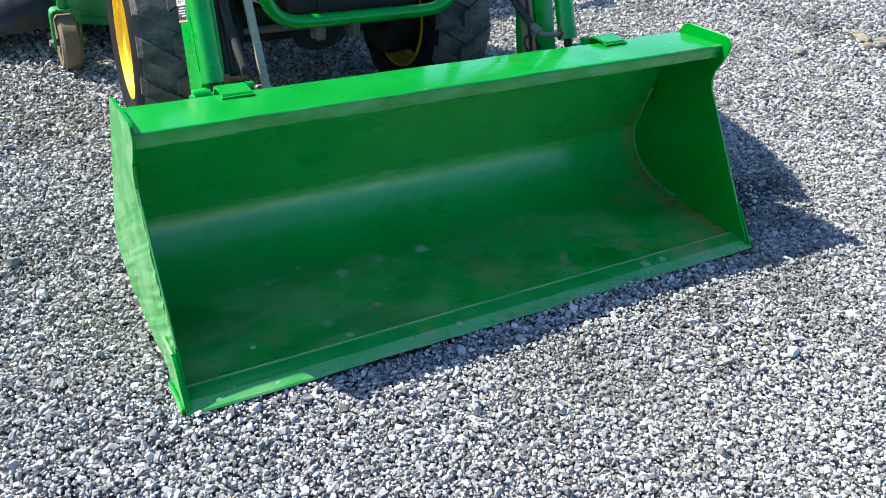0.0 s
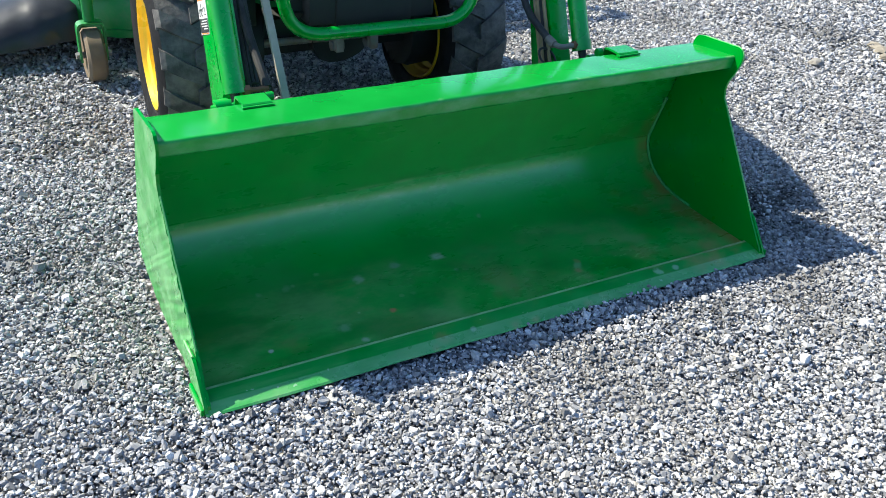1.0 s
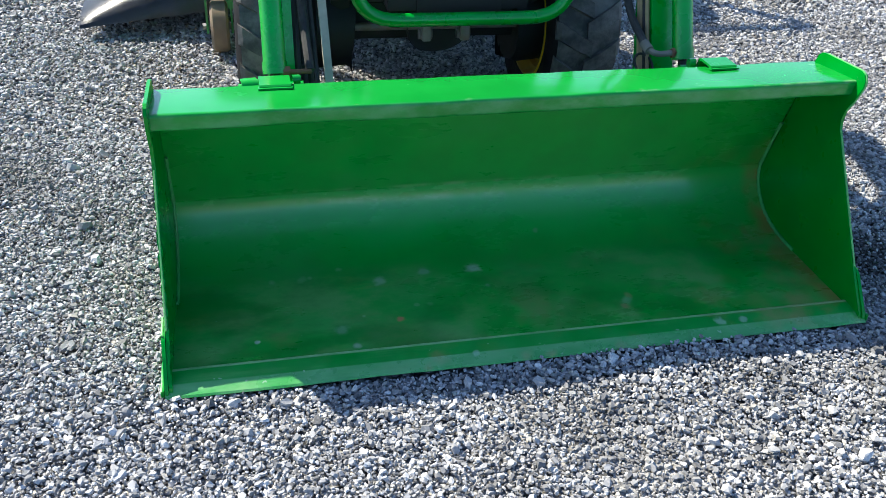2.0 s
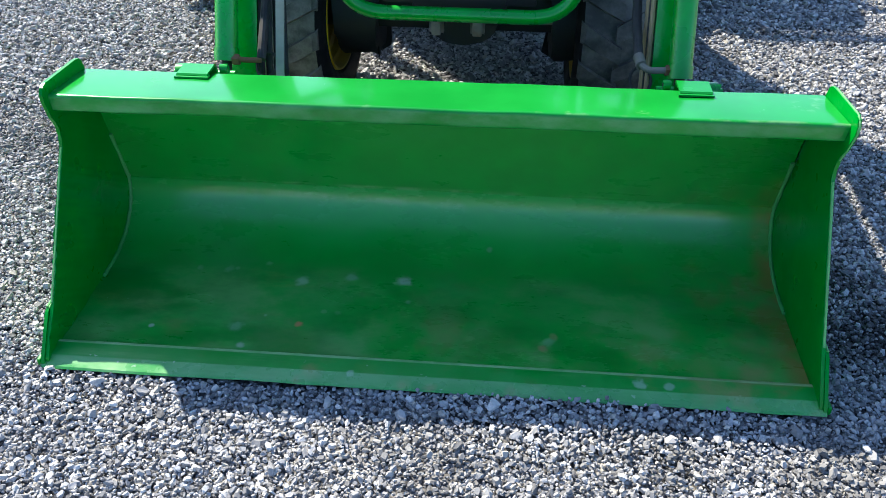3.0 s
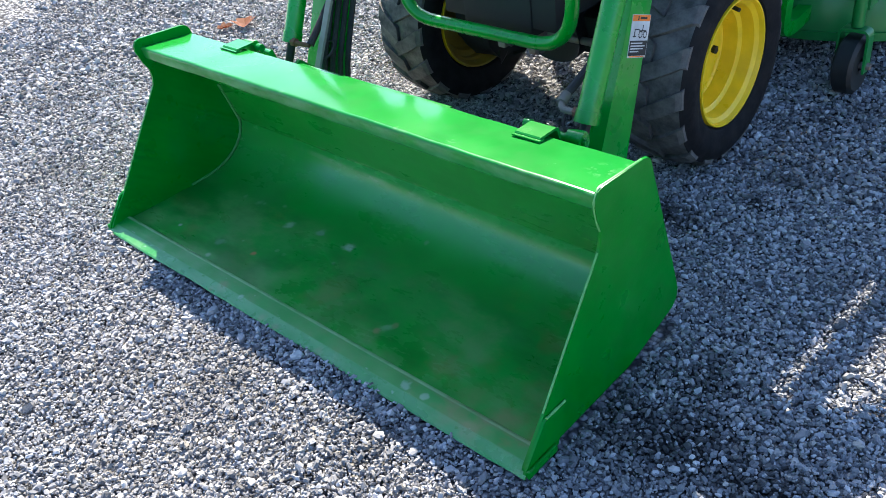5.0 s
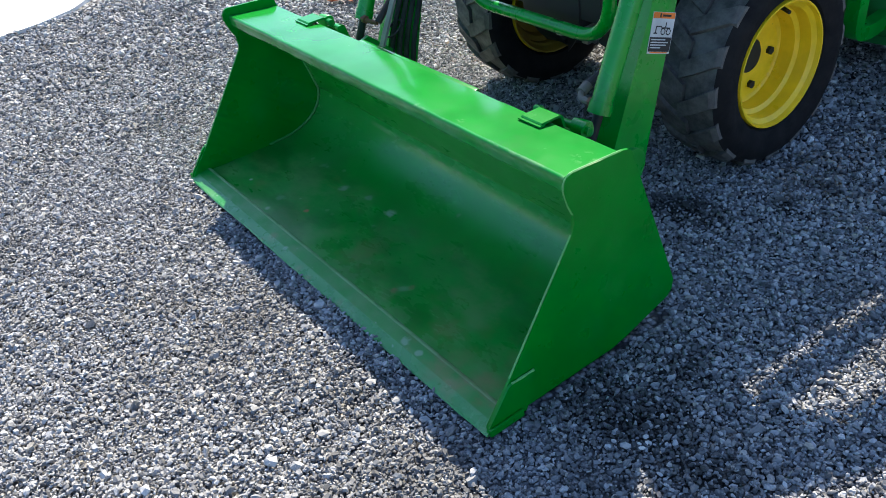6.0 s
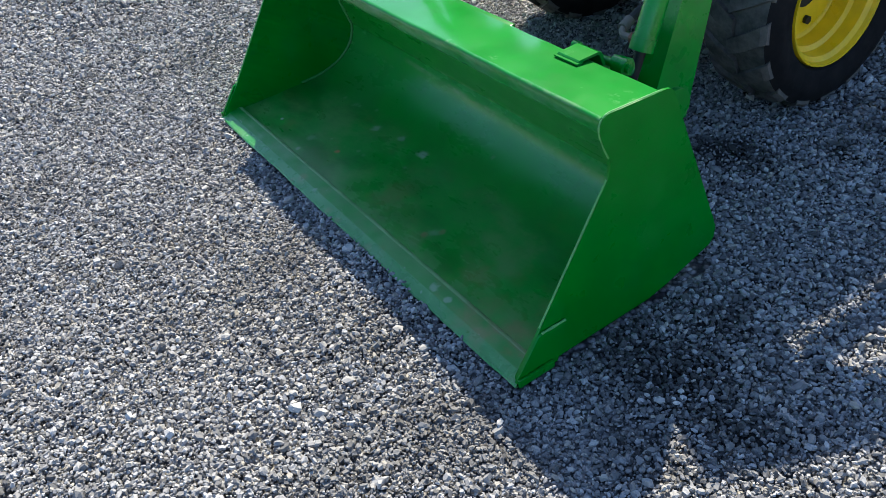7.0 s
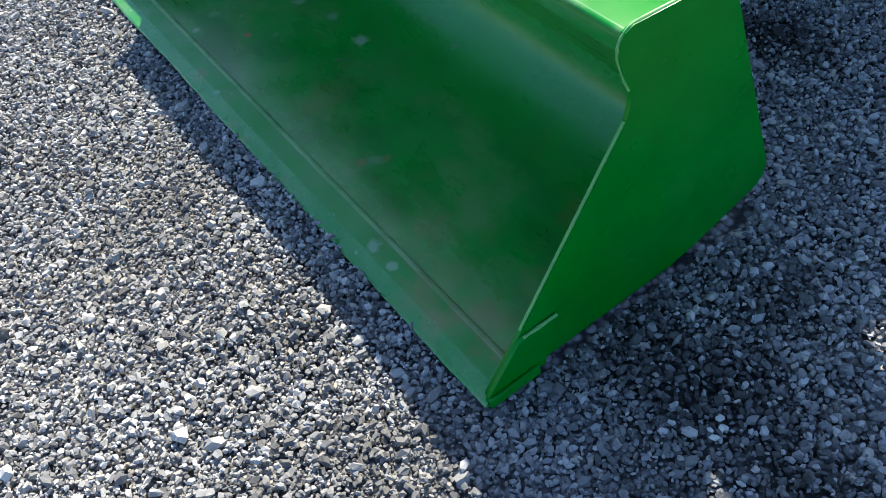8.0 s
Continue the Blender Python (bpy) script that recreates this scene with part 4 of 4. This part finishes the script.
def loft_hood(sections):
    """Sections along y: (y, half width, low z, shoulder z, top z)."""
    bm, rings = bmesh.new(), []
    for y, w, z0, z1, z2 in sections:
        ring = []
        for x, z in ((-1, z0), (-1.02, (z0 + z1) / 2), (-1, z1), (-0.88, z1 + (z2 - z1) * 0.55), (-0.60, z1 + (z2 - z1) * 0.9), (0, z2), (0.60, z1 + (z2 - z1) * 0.9), (0.88, z1 + (z2 - z1) * 0.55), (1, z1), (1.02, (z0 + z1) / 2), (1, z0)):
            ring.append(bm.verts.new((x * w, y, z)))
        rings.append(ring)
    for a, c in zip(rings, rings[1:]):
        for i in range(len(a)):
            j = (i + 1) % len(a)
            bm.faces.new((a[i], a[j], c[j], c[i]))
    bm.faces.new(rings[0])
    bm.faces.new(rings[-1][::-1])
    return bevel(bm, 0.008, 2, 40)


def tractor():
    tr = thing("compact_tractor", "green compact tractor with yellow wheels and lugged tyres, parked on gravel", "tractor")
    for s in (-1, 1):
        wheel("front_wheel", (-0.500 if s < 0 else 0.452, 1.376, 0.303), 0.318, 0.189, 0.240, s, 16, 0.052, tr, "dusty black lugged rubber tyre", 5, -4.5 if s < 0 else 0.0)
        wheel("rear_wheel", (s * 0.60, 3.26, 0.570), 0.580, 0.335, 0.33, s, 19, 0.075, tr, "dusty black lugged rubber tyre", 8)
        fender = rounded([(0, 2.70, 0.68), (0, 2.80, 0.98), (0, 3.04, 1.20), (0, 3.50, 1.23), (0, 3.82, 1.05)], 0.2, 5)
        part("fender", strip([(s * 0.58, p.y, p.z) for p in fender], 0.36, 0.03), PAINT, tr)
        part("fender_panel", prism([(2.70, 0.45), (3.80, 0.45), (3.80, 1.03), (3.50, 1.21), (3.06, 1.18), (2.82, 0.97), (2.71, 0.68)], s * 0.400, s * 0.412, 0.004), PAINT, tr)
        part("engine_side", box(s * 0.10, s * 0.235, 1.06, 2.2, 0.50, 0.76, 0.02), BLACK, tr)
        part("footrest", box(s * 0.26, s * 0.52, 2.15, 2.75, 0.40, 0.44, 0.01), BLACK, tr)
    # bulk added to keep light off the ground under the tractor
    part("engine_block", join(box(-0.19, 0.19, 1.46, 2.30, 0.40, 0.52, 0.02), box(-0.13, 0.13, 1.75, 2.75, 0.33, 0.42, 0.03)), BLACK, tr, "dark oily engine block and sump")
    part("chassis", box(-0.13, 0.13, 0.99, 3.25, 0.44, 0.62, 0.02), BLACK, tr)
    part("front_axle", join(box(-0.36, 0.36, 1.30, 1.44, 0.27, 0.40, 0.03), disc((0, 1.37, 0.34), (0, 1, 0), 0.10, 0.20, 24, 0.02)), BLACK, tr)
    for s in (-1, 1):
        part("axle_housing", disc((s * 0.335, 1.372, 0.305), (1, 0, 0), 0.135, 0.13, 28, 0.025), BLACK, tr)
        part("final_drive", join(box(min(s * 0.275, s * 0.345), max(s * 0.275, s * 0.345), 1.27, 1.43, 0.30, 0.60, 0.03), disc((s * 0.31, 1.35, 0.58), (0, 0, 1), 0.055, 0.10, 20, 0.01)), BLACK, tr, "dark cast final drive case")
    part("drive_shaft", tube([(0.05, 1.44, 0.33), (0.05, 2.4, 0.40)], 0.025, 14), BLACK, tr)
    part("steering_rod", tube([(-0.36, 1.27, 0.33), (0.36, 1.27, 0.33)], 0.013, 12), STEEL, tr)
    bumper = part("weight_bracket", box(-0.21, 0.21, 1.00, 1.08, 0.47, 0.62, 0.008), BLACK, tr, "dark front casting")
    for x in (-0.071, 0.048):
        part("bracket_lug", join(box(x - 0.014, x + 0.014, 1.085, 1.15, 0.345, 0.48, 0.005), disc((x, 1.115, 0.360), (1, 0, 0), 0.016, 0.04, 14)), STEEL, bumper, "bare steel lug")
    hood = part("hood", loft_hood([(1.03, 0.255, 0.62, 1.10, 1.18), (1.07, 0.275, 0.60, 1.195, 1.265), (1.5, 0.285, 0.62, 1.232, 1.295), (2.1, 0.290, 0.62, 1.238, 1.31)]), PAINT, tr)
    part("grille", box(-0.20, 0.20, 1.002, 1.016, 0.66, 0.95, 0.01), BLACK, hood, "black mesh grille")
    part("hood_stripe", box(-0.2965, 0.2965, 1.25, 2.0, 0.93, 0.965, 0.002), YELLOW, hood)
    part("dashboard", box(-0.24, 0.24, 2.1, 2.36, 0.60, 1.18, 0.05), BLACK, tr)
    wheel_rim = [(0.19 * math.cos(k * math.pi / 12), 2.50 + 0.16 * math.sin(k * math.pi / 12), 1.30 + 0.10 * math.sin(k * math.pi / 12)) for k in range(25)]
    part("steering_wheel", join(tube(wheel_rim, 0.014, 10), tube([(0, 2.36, 1.12), (0, 2.50, 1.30)], 0.02, 10), strip([(-0.18, 2.5, 1.30), (0.18, 2.5, 1.30)], 0.03, 0.012, (0, 1, 0.6))), BLACK, tr)
    part("seat_base", box(-0.24, 0.24, 3.02, 3.49, 0.82, 0.94, 0.04), SEAT, tr)
    part("seat_back", box(-0.24, 0.24, 3.44, 3.56, 0.90, 1.36, 0.05), SEAT, tr)
    part("transmission", box(-0.28, 0.28, 2.75, 3.65, 0.36, 0.80, 0.05), BLACK, tr)
    bar = rounded([(-0.47, 3.70, 0.70), (-0.47, 3.70, 2.25), (0.47, 3.70, 2.25), (0.47, 3.70, 0.70)], 0.12, 6)
    part("roll_bar", tube(bar, 0.035, 14), PAINT, tr, "", 60)
    return tr


tractor()


# ---- mower deck under the tractor ----
def deck():
    md = thing("mower_deck", "dusty green belly mower deck with a dark grey discharge chute", "mower deck")
    rim = rounded([(-0.76, 3.0, 0), (-0.76, 2.20, 0), (-0.50, 2.06, 0), (0.50, 2.06, 0), (0.80, 2.20, 0), (0.80, 3.0, 0)], 0.12, 5)
    bm, rings = bmesh.new(), []
    for z, grow in ((0.105, 0.0), (0.235, 0.0), (0.262, -0.02), (0.27, -0.05), (0.29, -0.16)):
        rings.append([bm.verts.new((p.x * (1 + grow), 2.6 + (p.y - 2.6) * (1 + grow), z)) for p in rim])
    for a, c in zip(rings, rings[1:]):
        for i in range(len(a)):
            j = (i + 1) % len(a)
            bm.faces.new((a[i], a[j], c[j], c[i]))
    bm.faces.new(rings[-1])
    part("deck_shell", bm, PAINT_OLD, md)
    part("skirt", strip([(p.x * 1.004, p.y - 0.004, 0.118) for p in rim], 0.030, 0.010, (0, 0, 1)), PAINT_OLD, md)
    # discharge chute: a drooping half barrel with a ribbed collar at the deck
    cover, rings = bmesh.new(), []
    for k in range(13):
        q = k / 12
        x, top, wide = -0.70 - 0.52 * q, 0.265 - 0.03 * q - 0.10 * q * q, 0.20 + 0.04 * q
        lift = 0.012 if 1 <= k <= 3 and k % 2 else 0.0
        rings.append([cover.verts.new((x, 2.33 - (wide + lift) * math.cos(a), 0.10 - 0.05 * q + (top + lift - 0.10) * math.sin(a) ** 0.8)) for a in [math.pi * j / 14 for j in range(15)]])
    for a, c in zip(rings, rings[1:]):
        for i in range(14):
            cover.faces.new((a[i], a[i + 1], c[i + 1], c[i]))
    bmesh.ops.solidify(cover, geom=cover.faces[:], thickness=0.008)
    part("discharge_chute", cover, CHUTE, md, "dark grey plastic chute")
    for s in (-1, 1):
        x, y = s * 0.690, 1.955
        arm = part("caster_arm", strip([(x, 1.975, 0.300), (x * 0.97, 2.16, 0.285)], 0.05, 0.05, (1, 0, 0)), PAINT_OLD, md)
        part("caster_post", tube([(x, 1.960, 0.225), (x, 1.960, 0.345)], 0.020, 14), PAINT_OLD, arm)
        fork = rounded([(x - 0.046, y, 0.075), (x - 0.046, y, 0.218), (x + 0.046, y, 0.218), (x + 0.046, y, 0.075)], 0.02, 3)
        part("caster_fork", strip(fork, 0.045, 0.008, (0, 1, 0)), PAINT_OLD, arm)
        part("caster_wheel", lathe([(-0.030, 0.02), (-0.034, 0.085), (-0.024, 0.098), (0.024, 0.098), (0.034, 0.085), (0.030, 0.02)], 36, at=(x, y, 0.096)), WHEEL_TAN if s < 0 else BLACK, arm, "dirt-caked gauge wheel")
        part("axle_bolt", disc((x, y, 0.096), (1, 0, 0), 0.012, 0.125, 6, 0.001), STEEL, arm)
    for x in (-0.42, 0.0, 0.42):
        part("spindle_cover", disc((x, 2.5, 0.31), (0, 0, 1), 0.11, 0.06, 24, 0.01), PAINT_OLD, md)
    return md


deck()


# ---- small things on the gravel ----
def dry_leaf(at, turn, size):
    bm = bmesh.new()
    spine = 9
    rows = []
    for i in range(spine):
        s = i / (spine - 1)
        w = size * 0.38 * math.sin(math.pi * min(1, s * 1.02)) ** 0.7 * (1 + 0.35 * math.sin(s * 17))
        curl = 0.35 * size * (s - 0.5) ** 2
        rows.append([bm.verts.new((w * a, size * (s - 0.5), curl + abs(a) * w * 0.55 + 0.002)) for a in (-1, -0.5, 0, 0.5, 1)])
    for a, c in zip(rows, rows[1:]):
        for i in range(4):
            bm.faces.new((a[i], a[i + 1], c[i + 1], c[i]))
    bmesh.ops.solidify(bm, geom=bm.faces[:], thickness=0.0012)
    bm.transform(Matrix.Translation(at) @ Matrix.Rotation(turn, 4, "Z"))
    return tagged(part("dry_leaf", bm, LEAF), "curled dry brown leaf lying on gravel", "leaf")


dry_leaf((-1.90, 1.35, 0.012), 0.9, 0.13)
dry_leaf((-1.96, 1.28, 0.012), -0.5, 0.08)


def lump(name, label, category, at, size, mat, seed, detail=3):
    """A rough lump of stone or dried mud, sunk a little into the gravel."""
    bm = bmesh.new()
    bmesh.ops.create_icosphere(bm, subdivisions=detail, radius=1)
    for v in bm.verts:
        d = 1 + 0.32 * noise.noise(v.co * 1.6 + Vector((seed, 0, 0))) + 0.16 * noise.noise(v.co * 4.5 + Vector((0, seed, 0)))
        v.co = Vector((v.co.x * size[0], v.co.y * size[1], v.co.z * size[2])) * d
    bm.transform(Matrix.Translation(at) @ Matrix.Rotation(seed, 4, "Z"))
    return tagged(part(name, bm, mat, None, "", 20), label, category)


lump("flat_stone", "flat grey field stone lying on the gravel", "stone", (2.41, 1.17, 0.006), (0.050, 0.028, 0.016), ROCK, 0.4)
for cx, cy, r, seed in ((2.90, 1.19, 0.055, 1.1), (2.97, 1.13, 0.045, 2.2), (2.84, 1.11, 0.04, 3.0), (3.05, 1.10, 0.03, 4.6), (2.95, 1.26, 0.035, 5.3)):
    lump("mud_clod", "dried tan mud clod crumbling on the gravel", "mud clod", (cx, cy, 0.006), (r, r * 0.75, r * 0.45), MUD, seed)

# single larger stones that stand out of the gravel
for sx, sy, r, seed in ((0.504, -0.092, 0.016, 0.3), (0.599, -0.081, 0.015, 1.7), (0.374, -0.347, 0.014, 2.9), (0.565, -0.264, 0.016, 4.2), (0.225, -0.427, 0.015, 0.9), (0.285, -0.318, 0.013, 5.1), (0.889, -0.080, 0.012, 2.2), (1.059, 0.200, 0.013, 3.6)):
    tagged(lump("stone", "", "", (sx, sy, 0.005), (r, r * 0.72, r * 0.42), PEBBLE, seed, 1), "larger pale grey stone among the gravel", "stone", "larger stones in the gravel")


# small stones whitened to stand for a glint of sun on the gravel
for sx, sy, r, seed in ((1.072, 0.248, 0.008, 1.2), (1.085, 0.236, 0.007, 2.6), (1.076, 0.224, 0.006, 3.3), (1.088, 0.219, 0.008, 4.1)):
    tagged(lump("stone", "", "", (sx, sy, 0.006), (r, r * 0.66, r * 0.5), GLINT_WHITE, seed, 1), "small stone whitened for a glint of sun on dark gravel", "stone", "white stones on the dark patch")

# ---- gravel: loose crushed stones ----
def gravel():
    rng = np.random.default_rng(7)
    base_turn = np.arange(5) * math.tau / 5
    top_turn = np.arange(5) * math.tau / 5 + 0.35
    tris = np.array([t for k in range(5) for t in ((k, (k + 1) % 5, 5 + k), ((k + 1) % 5, 5 + (k + 1) % 5, 5 + k))] + [(5, 6, 7), (5, 7, 8), (5, 8, 9)])

    def field(x0, x1, y0, y1, gap, size, z, holes, fade=0.0):
        nx, ny = int((x1 - x0) / gap), int((y1 - y0) / gap)
        gx, gy = np.meshgrid(np.arange(nx), np.arange(ny))
        p = np.stack([x0 + (gx.ravel() + (gy.ravel() % 2) * 0.5 + rng.uniform(0.08, 0.92, nx * ny)) * gap, y0 + (gy.ravel() + rng.uniform(0.08, 0.92, nx * ny)) * gap], 1)
        keep = np.ones(len(p), bool)
        for a, b, c, d in holes:
            keep &= ~((p[:, 0] > a) & (p[:, 0] < b) & (p[:, 1] > c) & (p[:, 1] < d))
        if fade:
            rim = np.minimum(np.minimum(p[:, 0] - x0, x1 - p[:, 0]), np.minimum(p[:, 1] - y0, y1 - p[:, 1]))
            keep &= rng.random(len(p)) < np.clip(rim / fade, 0, 1) ** 0.8
        p = p[keep]
        s = size * np.exp(rng.normal(0, 0.40, len(p))).clip(0.5, 2.3)
        wave = 0.0035 * (np.sin(p[:, 0] * 5.1 + 2 * np.sin(p[:, 1] * 3.3)) + np.sin(p[:, 1] * 6.7 + 1.5 * np.sin(p[:, 0] * 4.1)))
        return np.c_[p, z + wave + rng.normal(0, 0.0039, len(p)) + s * 0.12], s

    under = (-0.842, 0.842, 0.004, 0.60)
    apron = (-0.86, 0.86, -0.014, 0.62)
    near = (-1.40, 1.65, -0.98, 1.30)
    slab = (-9.0, -3.27, -2.0, 1.0)
    mid = (-2.1, 2.5, -1.35, 2.3)
    sets = [field(*near, 0.0079, 0.0037, -0.0042, [under]), field(*mid, 0.0120, 0.0047, -0.0035, [near, under]), field(-3.7, 4.0, -1.6, 3.3, 0.0175, 0.0064, -0.003, [mid, slab], 0.8), field(*mid, 0.048, 0.0060, -0.0015, [apron])]
    c = np.concatenate([a for a, _ in sets])
    s = np.concatenate([b for _, b in sets])
    n = len(c)
    v = np.zeros((n, 10, 3))
    for ring, where, wide, low, high in ((base_turn, slice(0, 5), (0.85, 1.25), -0.9, -0.2), (top_turn, slice(5, 10), (0.62, 1.0), 0.55, 0.85)):
        a = ring + rng.uniform(-0.35, 0.35, (n, len(ring)))
        r = rng.uniform(*wide, (n, len(ring)))
        v[:, where, 0], v[:, where, 1], v[:, where, 2] = r * np.cos(a), r * np.sin(a), rng.uniform(low, high, (n, len(ring)))
    v *= np.stack([s * rng.uniform(1.0, 1.55, n), s * rng.uniform(0.65, 1.0, n), s * rng.uniform(0.55, 1.02, n)], 1)[:, None]
    tilt, turn, roll = rng.normal(0, 0.40, n), rng.uniform(0, 6.283, n), rng.normal(0, 0.40, n)

    def spin(v, i, j, a):
        ca, sa = np.cos(a)[:, None], np.sin(a)[:, None]
        p, q = v[:, :, i].copy(), v[:, :, j].copy()
        v[:, :, i], v[:, :, j] = ca * p - sa * q, sa * p + ca * q

    spin(v, 1, 2, tilt)
    spin(v, 0, 2, roll)
    spin(v, 0, 1, turn)
    v += c[:, None]
    faces = (tris[None] + 10 * np.arange(n)[:, None, None]).reshape(-1, 3)
    me = bpy.data.meshes.new("gravel_stones")
    me.vertices.add(n * 10)
    me.vertices.foreach_set("co", v.ravel())
    me.loops.add(faces.size)
    me.loops.foreach_set("vertex_index", faces.ravel())
    me.polygons.add(len(faces))
    me.polygons.foreach_set("loop_start", np.arange(0, faces.size, 3))
    me.polygons.foreach_set("use_smooth", np.zeros(len(faces), bool))
    me.update(calc_edges=True)
    me.validate()
    me.materials.append(STONE)
    return tagged(new("gravel_stones", me), "loose angular grey limestone gravel", "gravel", kind="stuff")


gravel()
